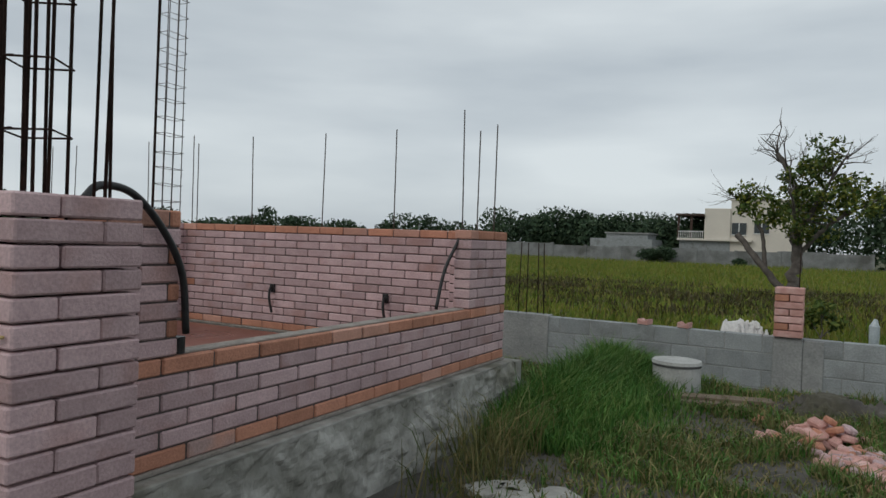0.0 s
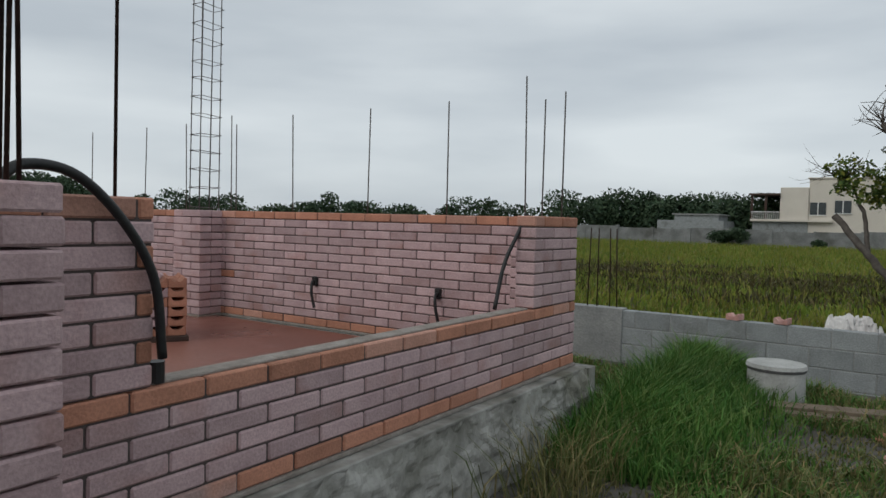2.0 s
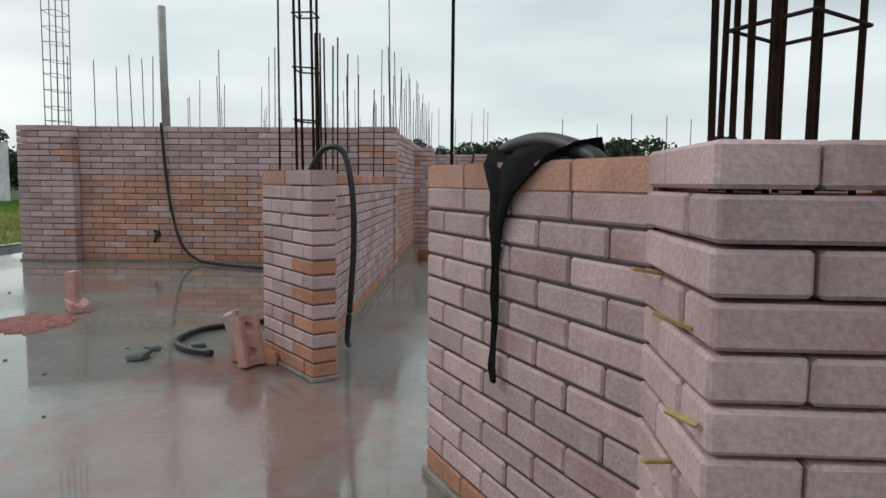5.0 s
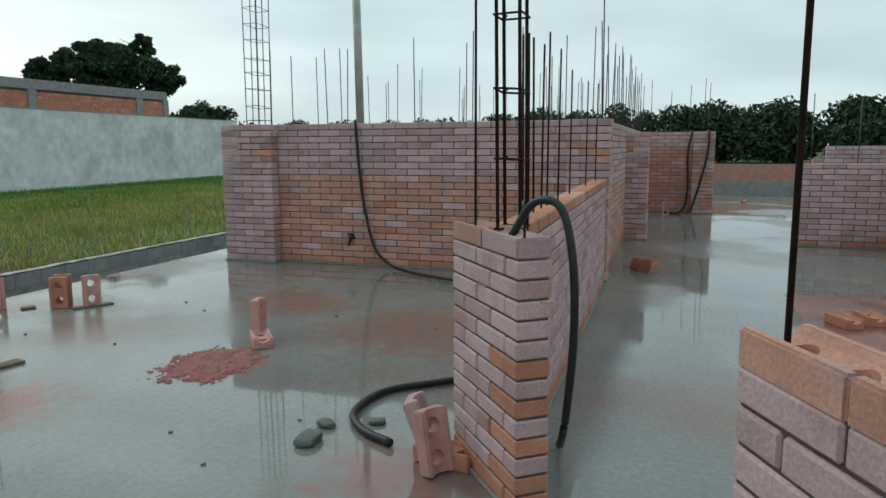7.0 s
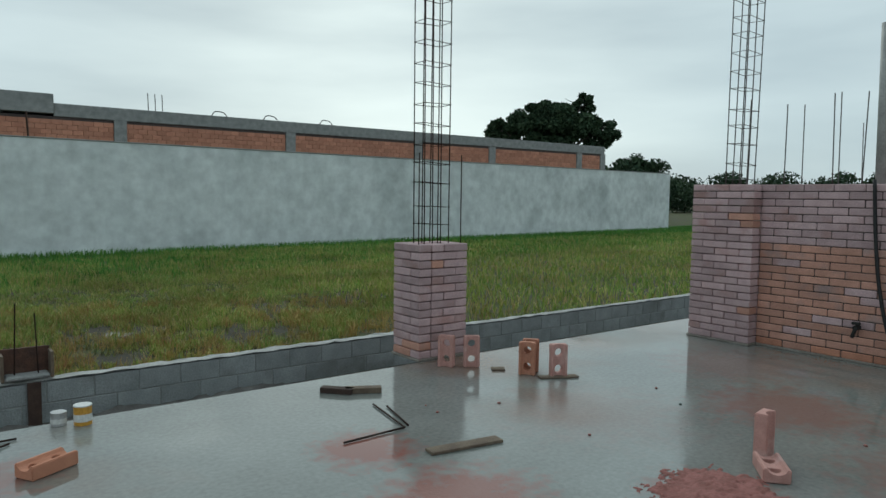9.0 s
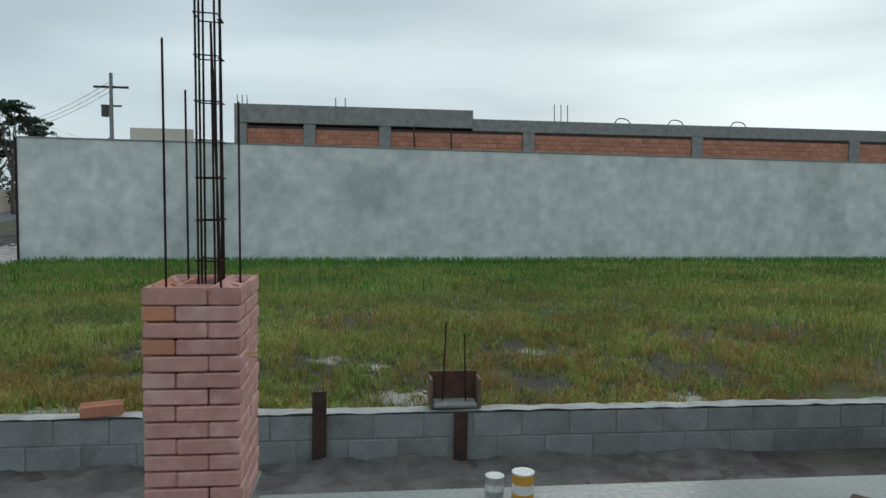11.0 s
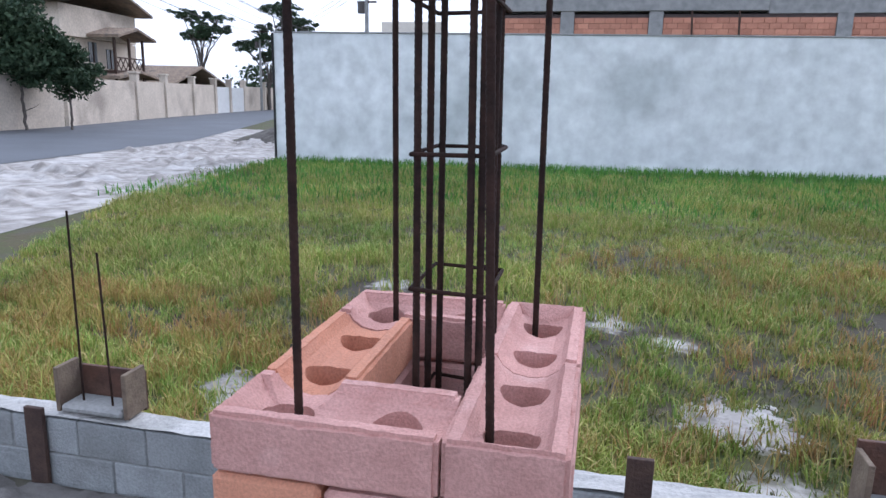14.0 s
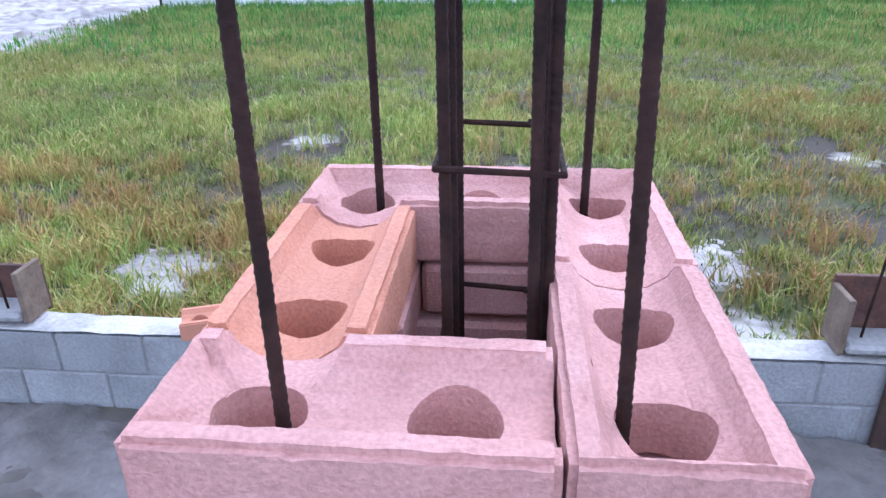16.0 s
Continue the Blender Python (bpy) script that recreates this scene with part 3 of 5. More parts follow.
def straw():
    if clump[2] <= 0:
        x, y = (rng.uniform(-0.2, 4.2), -8.25 - 3.2 * rng.random() ** 1.5) if rng.random() < 0.55 else (rng.uniform(-9, -1.2), -8.25 - 6.5 * rng.random() ** 1.2)
        clump[0], clump[1], clump[2] = x, y, rng.randint(8, 22)
        if noise.noise((x * 2.3, y * 2.3, 31)) + 0.4 * noise.noise((x * 0.6, y * 0.6, 33)) < -0.05 or bare(x, y) > 0.45:
            clump[2] = 0
            return None
    clump[2] -= 1
    return clump[0] + rng.gauss(0, 0.045), clump[1] + rng.gauss(0, 0.045), 1.0


blades("straw_grass", straw, 48000, 0.06, 0.24, 0.0035, DRYGRASS, "tall yellowed grass tufts behind the block wall", 1.0, G)


def field_far():
    x = rng.uniform(-50, 8)
    y = -26.0 - (8 - x) * 0.088 + 0.05 + 9 * rng.random() ** 2
    return x, y, 1.0


blades("verge_grass", field_far, 60000, 0.08, 0.26, 0.012, GRASSDK, "deep green grass along the foot of a rendered wall", 0.6, G)


def field_w():
    x, y = rng.uniform(-42, -9), rng.uniform(-26, -8.4)
    return x, y, 1.0


blades("plot_grass", field_w, 60000, 0.1, 0.24, 0.012, GRASS, "short green grass on the plot beside the house", 0.8, G)


def field_n():
    d = rng.random() ** 1.6
    y = 8.7 + 62 * d
    x = rng.uniform(-6 - 0.5 * y, 4 + 0.12 * y)
    return x, y, 1 + 0.7 * noise.noise((x * 0.2, y * 0.35, 3)) + 0.02 * (y - 8)


blades("meadow_grass", field_n, 110000, 0.07, 0.24, 0.016, MEADOW, "tall yellow-green meadow grass behind the block fence", 0.7, G)


def weed_band():
    x = rng.uniform(-22, 10)
    y = 23.0 + 0.12 * x + rng.gauss(0, 3.2)
    if noise.noise((x * 0.25, y * 0.5, 41)) < -0.1:
        return None
    return x, y, 1.0


blades("dark_meadow_weed", weed_band, 42000, 0.14, 0.36, 0.02, BROWNWEED, "dark brownish weeds in a band across the meadow", 0.9, G)


def lush_a():
    x = -1.93 + abs(rng.gauss(0, 0.5))
    y = 8.2 - 3.6 * rng.random() ** 1.4
    return x, y, max(0.25, 1.1 - 0.6 * (x + 1.9)) * (0.55 + 0.45 * min(1, (y - 4.4) / 1.2))


blades("lush_grass", lush_a, 20000, 0.15, 0.52, 0.006, LUSH, "tall bright green grass clump against the house foundation", 0.9, G)


def lush_b():
    x, y = rng.uniform(-3.6, 2.2), rng.uniform(2.2, 8.2)
    if x < -1.9 and y < 5.8:
        return None
    if noise.noise((x * 0.9, y * 0.9, 2)) + 0.4 * noise.noise((x * 3, y * 3, 6)) < -0.06 or (y < 4.3 and rng.random() < 0.75) or (-1.55 < x < 0.15 and 6.75 < y - 0.3 * x - 0.3 < 7.5 and rng.random() < 0.85):
        return None
    return x, y, 1 + 0.8 * noise.noise((x * 1.7, y * 1.7, 8))


blades("yard_grass", lush_b, 42000, 0.05, 0.17, 0.006, WEED, "trampled grass and weeds on dark soil in the yard", 1.3, G)
blades("green_yard_grass", lush_b, 36000, 0.04, 0.15, 0.006, LUSH, "short green grass tufts in the yard", 1.2, G)


def scrub():
    x, y = rng.uniform(-1.8, 2.2), rng.uniform(3.4, 8.2)
    return x, y, 0.7 + 0.6 * noise.noise((x * 4, y * 4, 12))


blades("trodden_weed", scrub, 16000, 0.02, 0.1, 0.006, WEED, "short trodden weeds scattered over the yard soil", 1.8, G)


def stalks():
    return -1.85 + rng.uniform(0, 0.45), rng.gauss(4.1, 0.45), 1


blades("dry_weed", stalks, 420, 0.2, 0.6, 0.004, WEED, "dry weed stalks leaning on the foundation", 1.2, G)

# rendered boundary wall and the unfinished building behind it
wang = math.degrees(math.atan2(-4.4, -52.2))
wallr = empty("boundary_wall", (8.2, -25.7, 0), "long high boundary wall with stained pale grey render", "wall", kind="structure", rz=wang)
part("wall_panel", boxed(0, -0.2, G - 0.1, 52.65, 0, 2.07), RENDERW, wallr)
part("wall_panel", boxed(0, -0.2, 2.07, 52.65, 0.007, 3.3), RENDERW, wallr)
part("wall_cap", boxed(-0.02, -0.23, 3.3, 52.7, 0.02, 3.345, bev=0.01), CEMENT, wallr, "dark weathered cement cap")
part("wall_edge", boxed(-0.06, -0.24, G - 0.05, -0.002, 0.03, 3.3), DARK, wallr, "dark corner post")

bld = empty("unfinished_building", (0, -33, 0), "unfinished building of red hollow bricks with grey concrete beams", "building")
part("beam", boxed(-7.1, -0.5, 4.72, 3.0, 0.1, 5.5, bev=0.02), CEMENT, bld)
part("beam", boxed(-41, -0.5, 4.62, -7.1, 0.0, 5.15, bev=0.02), CEMENT, bld)
part("roof_slab", boxed(-41, -9, 4.7, 2.9, -0.52, 5.0), CEMENT, bld)
part("back_wall", boxed(-41, -9.2, G, 2.9, -9.0, 4.7), CEMENT, bld)
part("side_wall", boxed(2.7, -9, G, 2.9, -0.3, 4.7), CEMENT, bld)
cols = [2.75, -0.1, -3.3, -9.6, -17.4, -25.1, -30.6, -38.4, -40.8]
for cx in cols:
    part("column", boxed(cx - 0.25, -0.35, G, cx + 0.25, 0.04, 4.63 if cx < -7 else 4.73), CEMENT, bld)
for u, v in zip(cols, cols[1:]):
    panel = part("infill", boxed(v + 0.25, -0.26, G, u - 0.25, -0.08, 4.62), MORTAR, bld)
    off = 0
    z = 2.7
    while z < 4.5:
        x = v + 0.26
        first_len = 0.2 if off % 2 else 0.39
        while x < u - 0.3:
            w = min(first_len, u - 0.26 - x)
            put_brick(panel, pose(x + w / 2, -0.1, z), w, HOLLOW, 0.14, 0.2, bev=0.008)
            x += first_len
            first_len = 0.39
        z += 0.2
        off += 1
for px in (-4.6, -6.2):
    part("prop", tube([(px, 0.15, 3.2), (px + 0.1, 0.3, 4.7)], 0.04, 6), DARKWOOD, bld)
part("parapet_wall", boxed(5.0, -1.5, G, 7.6, -1.3, 4.5), WHITEPL, bld, "white gable wall")
for sx in (2.9, 2.7, 2.5, -1.2, -1.6, -10.8, -11.1, -11.4):
    part("starter_bar", tube([(sx, -0.2, 5.1), (sx + 0.02, -0.2, 5.9)], 0.02, 5), GREYROD, bld)
for sx in (-13.5, -16, -19):
    part("conduit", tube(spline([(sx, -0.1, 5.1), (sx - 0.2, -0.1, 5.35), (sx - 0.6, -0.1, 5.32), (sx - 0.8, -0.1, 5.1)], 4), 0.025, 5), GREYROD, bld)

# north side: far wall, white house, woods
fw = empty("far_wall", (0, 69.5, 0), "long grey block wall with pillars across the meadow", "wall", kind="structure", rz=-1)
for i in range(34):
    x = 4.2 - i * 3.6
    t = 1.02 + 0.1 * math.sin(i * 1.7)
    bm = boxed(x - 3.45, 0.03, G - 0.3, x - 0.15, 0.2, t - 0.02)
    for k in range(8):
        box(bm, x - 3.45, 0, t - 0.2 * (k + 1) + 0.03, x - 0.15, 0.03, t - 0.2 * k)
    part("wall_panel", bm, FARBLOCK, fw)
    part("pillar", boxed(x - 0.15, -0.1, G - 0.3, x + 0.15, 0.25, t + 0.1), FARBLOCK, fw)
wh = empty("white_house", (-4, 84, 0), "two-storey cream house with a covered terrace", "house")
part("wall", boxed(-7.5, 0, 2.2, -4.75, 9, 5.7, bev=0.03), WHITEPL, wh)
part("wall", boxed(-4.75, 0.2, G, 2.9, 9, 6.6, bev=0.03), WHITEPL, wh)
part("roof_slab", boxed(-4.9, 0.05, 6.6, 3.05, 9.1, 6.75, bev=0.02), WHITEPL, wh)
part("base_wall", boxed(-10.2, 0.1, G, -4.75, 9, 2.0), BLOCK, wh, "grey unpainted block base")
part("terrace_floor", boxed(-10.4, -0.4, 2.0, -2.4, 8, 2.25, bev=0.02), WHITEPL, wh)
part("terrace_roof", boxed(-10.6, -0.5, 4.85, -7.5, 8, 5.05), DARKWOOD, wh)
for px in (-10.3, -8.9):
    part("post", boxed(px - 0.12, -0.2, 2.25, px + 0.12, 0.05, 4.85), DARKWOOD, wh)
rail = part("railing", boxed(-10.3, -0.3, 3.0, -7.5, -0.24, 3.08), WHITEM, wh)
for k in range(14):
    part("baluster", boxed(-10.25 + k * 0.2, -0.29, 2.25, -10.2 + k * 0.2, -0.25, 3.0), WHITEM, rail)
for wx, wz in ((-4.6, 2.8), (-2.3, 3.0)):
    wdw = part("window", boxed(wx, 0.1, wz, wx + 1.5, 0.25, wz + 1.3), GLASS, wh)
    part("frame", boxed(wx + 0.7, 0.06, wz, wx + 0.8, 0.12, wz + 1.3), WHITEM, wdw)
    part("frame", boxed(wx - 0.1, 0.06, wz - 0.1, wx + 1.6, 0.12, wz), WHITEM, wdw)
lb = empty("low_building", (-20, 80, 0), "low grey block building behind the far wall", "building")
part("wall", boxed(-3.5, 0, G, 3.6, 6, 1.9), BLOCK, lb)
part("wall", boxed(-1.7, 0.3, 1.9, 3.0, 5, 2.5), BLOCK, lb)
part("roof", boxed(-1.9, 0.1, 2.5, 3.2, 5.2, 2.65), CEMENT, lb)
bush_cfg = [(-14.2, 68.2, 1.0, 2.4), (-12.6, 68.4, 1.2, 2.0), (-6.2, 68.4, 0.55, 1.3)]
for i, (x, y, h, w) in enumerate(bush_cfg):
    tree("bush", (x, y, G), h * 1.5, 1.2, 0.05, "dark bush in front of the far wall", LEAFDK, 30, 90, 0.12, 0.36 * w, seed=40 + i, first=0.3, category="bush")


def woods(name, line, hfun, step, label, leaf=LEAFDK, size=0.3, per=800, seed=5):
    r = random.Random(seed)
    vs, fs = [], []
    for (ax, ay), (bx, by) in zip(line, line[1:]):
        n = max(1, int(math.hypot(bx - ax, by - ay) / step))
        for i in range(n):
            t = i / n
            x, y = ax + (bx - ax) * t + r.gauss(0, 1.2), ay + (by - ay) * t + r.gauss(0, 2.5)
            h = hfun(x, y) * r.uniform(0.72, 1.12)
            w = r.uniform(2.2, 4.4)
            leaves(vs, fs, (x, y, G + h * 0.5), (w, w, h * 0.5), per, size, r)
            leaves(vs, fs, (x + r.gauss(0, 0.8), y, G + h * 0.82), (w * 0.6, w * 0.6, h * 0.2), per // 3, size * 0.7, r)
    return tagged(pyd(name, vs, fs, leaf), label, "trees", kind="stuff")


woods("woodland", [(-36, 90), (-9, 92)], lambda x, y: 6.1, 1.1, "dark dense tree belt behind the far wall")
woods("woodland_edge", [(1.5, 86), (24, 76)], lambda x, y: 8.0, 1.4, "dark trees beside the cream house", seed=8)
woods("tree_line", [(-150, 60), (-95, 90), (-60, 100), (-38, 104)], lambda x, y: 3.2 + 2.8 * abs(math.sin(x * 0.13)), 2.6, "low scattered tree line on the horizon", seed=11, per=420, size=0.38)
woods("western_woods", [(-95, -20), (-88, 5), (-80, 25), (-95, 50), (-150, 60)], lambda x, y: 6.3, 1.2, "dark woods beyond the far plots", seed=13, per=900, size=0.34)
woods("southern_woods", [(-95, -20), (-110, -60), (-80, -75)], lambda x, y: 6.0, 1.6, "dark woods behind the boundary wall", seed=17, per=500, size=0.36)


def grown_tree(name, base, label, limbs, masses, leaf, per, size, bare_tips=(), seed=1, rz=0, blunt=0.75):
    """A tree with its own limbs, side twigs on them, leaf masses of many clumps, and bare twig fans."""
    r = random.Random(seed)
    e = empty(name, base, label, "tree", rz=rz)
    bm = bmesh.new()

    def add(pts, radii, seg):
        t = tube(pts, radii, seg)
        me = bpy.data.meshes.new("tmp")
        t.to_mesh(me)
        t.free()
        bm.from_mesh(me)
        bpy.data.meshes.remove(me)

    def twig(p, d, length, rad, level):
        pts, rr = [p], [rad]
        for i in range(4):
            d = (d + Vector((r.gauss(0, 0.2), r.gauss(0, 0.2), r.gauss(0, 0.16) + 0.05))).normalized()
            p = p + d * length / 4
            pts.append(p)
            rr.append(rad * (1 - 0.17 * (i + 1)))
        add(pts, rr, 5)
        if level:
            for k in range(2):
                twig(pts[r.choice((1, 2, 3))], (d + Vector((r.gauss(0, 0.7), r.gauss(0, 0.7), r.gauss(0, 0.5)))).normalized(), length * r.uniform(0.5, 0.75), rad * 0.5, level - 1)

    for pts, r0, r1, twigs in limbs:
        pts = [q + Vector((r.gauss(0, r0 * 0.25), r.gauss(0, r0 * 0.25), 0)) for q in spline(pts, 5)]
        n = len(pts)
        add(pts, [(r0 + (r1 - r0) * i / (n - 1)) * r.uniform(0.92, 1.1) for i in range(n)], 9)
        for k in range(twigs):
            i = r.randint(n // 3, n - 1)
            d = Vector((r.gauss(0, 1), r.gauss(0, 1), abs(r.gauss(0.5, 0.6)))).normalized()
            twig(pts[i], d, r0 * r.uniform(7, 13), r0 * 0.3, 1)
    for p, d, length, rad, count in bare_tips:
        for k in range(count):
            twig(Vector(p), (Vector(d) + Vector((r.gauss(0, 0.4), r.gauss(0, 0.4), r.gauss(0, 0.25)))).normalized(), length * r.uniform(0.6, 1.1), rad, 2)
    part("trunk", bm, BARK, e, smooth=True)
    vs, fs = [], []
    for (x, y, z), (a, b, c), clumps in masses:
        for k in range(clumps):
            d = Vector((r.gauss(0, 1), r.gauss(0, 1), r.gauss(0, 1))).normalized() * r.random() ** 0.4
            q = (a + b + c) / 3 * r.uniform(0.24, 0.5)
            leaves(vs, fs, (x + d.x * a, y + d.y * b, z + d.z * c), (q, q, q * blunt), per, size, r)
    pyd("crown", vs, fs, leaf, e)
    return e


grown_tree("broad_tree", (-56, -52.5, G), "large broad dark tree behind the boundary wall", [([(0, 0, 0), (0.2, 0, 3), (0, 0, 6)], 0.4, 0.3, 0), ([(0, 0, 5), (-2, 1.5, 7.5), (-4.5, 3, 9.5)], 0.22, 0.1, 4), ([(0, 0, 5), (2, -1.5, 7.5), (4.5, -3, 9)], 0.22, 0.1, 4), ([(0, 0, 5), (-1, 1, 8), (-2.6, 2, 12.5)], 0.18, 0.06, 5)],
           [((-0.3, 0.2, 9.8), (2.6, 2.6, 1.9), 46), ((2.1, -1.5, 9.7), (2.2, 2.2, 1.7), 34), ((4.0, -3.1, 8.9), (1.6, 1.6, 1.4), 22), ((-2.4, 1.9, 9.7), (2.2, 2.2, 1.7), 34), ((-4.0, 3.1, 8.8), (1.6, 1.6, 1.7), 26), ((0.9, -0.4, 11.3), (1.7, 1.7, 0.8), 18), ((0, 0, 7.6), (3.4, 3.2, 1.4), 40), ((-2.6, 2.0, 12.0), (1.0, 1.0, 1.2), 9)], LEAFDK, 230, 0.24, seed=21)
tree("broad_tree", (-47.5, -33.5, G), 5.5, 1.1, 0.15, "dark round tree at the end of the boundary wall", LEAFDK, 60, 110, 0.18, 0.8, seed=23, first=0.35)
tree("broad_tree", (-62, -48, G), 7.0, 1.2, 0.2, "dark round tree behind the boundary wall", LEAFDK, 60, 110, 0.22, 1.2, seed=24, first=0.35)
grown_tree("garden_tree", (-0.05, 13, G), "leafy garden tree with bare top twigs and a sawn-off limb", [([(0, 0, -0.05), (0.04, 0, 0.7), (-0.02, 0, 1.1), (0.03, 0, 1.55), (-0.02, 0, 1.95)], 0.115, 0.075, 0), ([(0, 0, 0.75), (-0.3, -0.05, 1.1), (-0.62, -0.05, 1.48), (-0.92, 0, 1.86)], 0.065, 0.05, 0), ([(-0.45, 0, 1.28), (-0.5, 0.1, 1.75), (-0.65, 0.15, 2.2), (-0.95, 0.2, 2.6)], 0.04, 0.014, 6), ([(-0.02, 0, 1.85), (0.0, 0.1, 2.35), (-0.12, 0.1, 2.9), (-0.34, 0.1, 3.28)], 0.06, 0.04, 5), ([(0.03, 0, 1.5), (0.4, -0.1, 1.95), (0.85, -0.2, 2.3), (1.4, -0.2, 2.55)], 0.045, 0.012, 8), ([(0, 0, 1.85), (0.3, -0.2, 2.4), (0.55, -0.3, 2.9), (0.7, -0.3, 3.15)], 0.045, 0.014, 7), ([(0, 0, 1.7), (0.1, 0.6, 2.2), (0.2, 1.0, 2.7)], 0.04, 0.012, 5), ([(0, 0, 1.7), (0.0, -0.5, 2.2), (-0.1, -0.9, 2.6)], 0.04, 0.012, 5)],
           [((-0.75, 0.1, 2.5), (0.34, 0.4, 0.3), 17), ((-0.35, -0.1, 2.3), (0.4, 0.5, 0.36), 20), ((0.1, -0.2, 2.2), (0.5, 0.7, 0.4), 28), ((0.45, -0.1, 2.55), (0.5, 0.6, 0.42), 28), ((0.4, -0.2, 3.1), (0.42, 0.45, 0.4), 30), ((0.75, -0.1, 2.5), (0.42, 0.5, 0.36), 22), ((1.15, -0.2, 2.4), (0.26, 0.3, 0.2), 9), ((1.6, -0.2, 2.5), (0.16, 0.2, 0.14), 4), ((0.2, 0, 1.9), (0.4, 0.4, 0.2), 9), ((0.0, -0.1, 2.75), (0.32, 0.4, 0.36), 18)], LEAF, 34, 0.042,
           [((-0.34, 0.1, 3.28), (0.3, 0, 0.9), 0.4, 0.011, 6), ((-0.25, 0.1, 3.1), (-0.5, 0, 0.8), 0.5, 0.014, 3), ((0.0, 0.1, 2.9), (0.4, 0, 0.9), 0.6, 0.01, 3), ((1.2, -0.2, 2.5), (0.5, 0, 0.8), 0.45, 0.008, 4), ((-0.95, 0.2, 2.5), (-0.8, 0, 0.3), 0.5, 0.008, 4), ((0.7, -0.3, 3.1), (0.6, 0, 0.7), 0.4, 0.008, 3)], seed=38)
tree("shrub", (0.45, 11.5, G), 1.3, 0.7, 0.02, "leafy green shrub behind the brick post", LEAF, 30, 50, 0.05, 0.16, seed=36, category="shrub")
wo = empty("brown_brick_fence", (-27, 0, 0), "long low brick fence beyond a strip of grass", "wall", kind="structure")
for i in range(7):
    part("wall_panel", boxed(-0.1, -6 + i * 3.4, G, 0.1, -2.85 + i * 3.4, 0.85 + 0.04 * (i % 2)), TAN, wo)
    part("pillar", boxed(-0.18, -2.85 + i * 3.4, G, 0.18, -2.6 + i * 3.4, 1.02), TAN, wo)
    part("plinth", boxed(0.1, -6 + i * 3.4, G, 0.16, -2.85 + i * 3.4, 0.3), CEMENT, wo)

# ---- street: garden wall, house, poles, trees ----
gw = empty("garden_wall", (0, 0, 0), "cream plastered garden wall with square pillars along the street", "wall", kind="structure")
gpts = [(25.8, -30), (27, -38.5), (29.9, -48.6), (31.3, -54), (32.7, -60), (34.2, -66), (35.2, -70.5), (36.6, -76), (37.8, -83), (39, -92)]
for i, (u, v) in enumerate(zip(gpts, gpts[1:])):
    d = math.hypot(v[0] - u[0], v[1] - u[1])
    a = math.degrees(math.atan2(v[1] - u[1], v[0] - u[0]))
    m = pose(*u, 0, 0, 0, a)
    gate = i in (5, 6)
    part("gate" if gate else "wall_panel", boxed(0.2, -0.1, G, d - 0.2, 0.1, 2.1 if not gate else 1.95, bev=0.01, m=m), WHITEM if gate else PLASTER, gw, "white sheet metal gate" if gate else "")
    if i > 1:
        part("pillar", boxed(-0.25, -0.25, G, 0.25, 0.25, 2.6, bev=0.02, m=m), PLASTER, gw)
        part("pillar_cap", boxed(-0.33, -0.33, 2.6, 0.33, 0.33, 2.75, bev=0.03, m=m), PLASTER, gw)


def gable(bm, x0, y0, x1, y1, z, h, t=0.18, o=0.5):
    """A pitched roof with its ridge along x."""
    ym = (y0 + y1) / 2
    v = [bm.verts.new(p) for p in ((x0 - o, y0 - o, z), (x1 + o, y0 - o, z), (x1 + o, ym, z + h), (x0 - o, ym, z + h), (x0 - o, y1 + o, z), (x1 + o, y1 + o, z))]
    f = [bm.faces.new((v[0], v[1], v[2], v[3])), bm.faces.new((v[3], v[2], v[5], v[4]))]
    r = bmesh.ops.extrude_face_region(bm, geom=f)
    bmesh.ops.translate(bm, verts=[q for q in r["geom"] if isinstance(q, bmesh.types.BMVert)], vec=(0, 0, t))
    # ribs of tiles
    k = x0 - o
    while k < x1 + o:
        for (p, q) in (((k, y0 - o, z + t), (k, ym, z + h + t)), ((k, y1 + o, z + t), (k, ym, z + h + t))):
            c = [bm.verts.new((p[0], p[1], p[2])), bm.verts.new((p[0] + 0.12, p[1], p[2] + 0.07)), bm.verts.new((p[0] + 0.24, p[1], p[2])), bm.verts.new((q[0] + 0.24, q[1], q[2])), bm.verts.new((q[0] + 0.12, q[1], q[2] + 0.07)), bm.verts.new((q[0], q[1], q[2]))]
            bm.faces.new((c[0], c[1], c[4], c[5]))
            bm.faces.new((c[1], c[2], c[3], c[4]))
        k += 0.3
    return bm


th = empty("tiled_house", (39.0, -53.5, 0), "two-storey beige house with clay tile roofs and a wooden balcony", "house", rz=8)
part("wall", boxed(-2.2, -6, G, 9, 6, 5.2, bev=0.02), PLASTER, th)
part("wall", boxed(-2.6, -5.4, 5.2, 6, 5.0, 7.4, bev=0.02), PLASTER, th)
part("roof", gable(bmesh.new(), -3.4, -5.5, 7.0, 5.2, 7.4, 1.7), ROOF, th)
part("porch_roof", gable(bmesh.new(), -4.6, -3.4, -2.2, 1.4, 5.3, 0.7), ROOF, th)
part("lower_roof", gable(bmesh.new(), -5.0, -17.5, 4, -6, 1.9, 1.7), ROOF, th)
part("lower_wall", boxed(-4.2, -17, G, 3.4, -6, 1.9), PLASTER, th)
part("porch_roof", gable(bmesh.new(), -4.7, -3.6, -2.2, 1.8, 2.3, 0.5), ROOF, th)
bal = part("balcony", boxed(-4.4, -3.2, 2.75, -2.2, 1.2, 2.95), DARKWOOD, th)
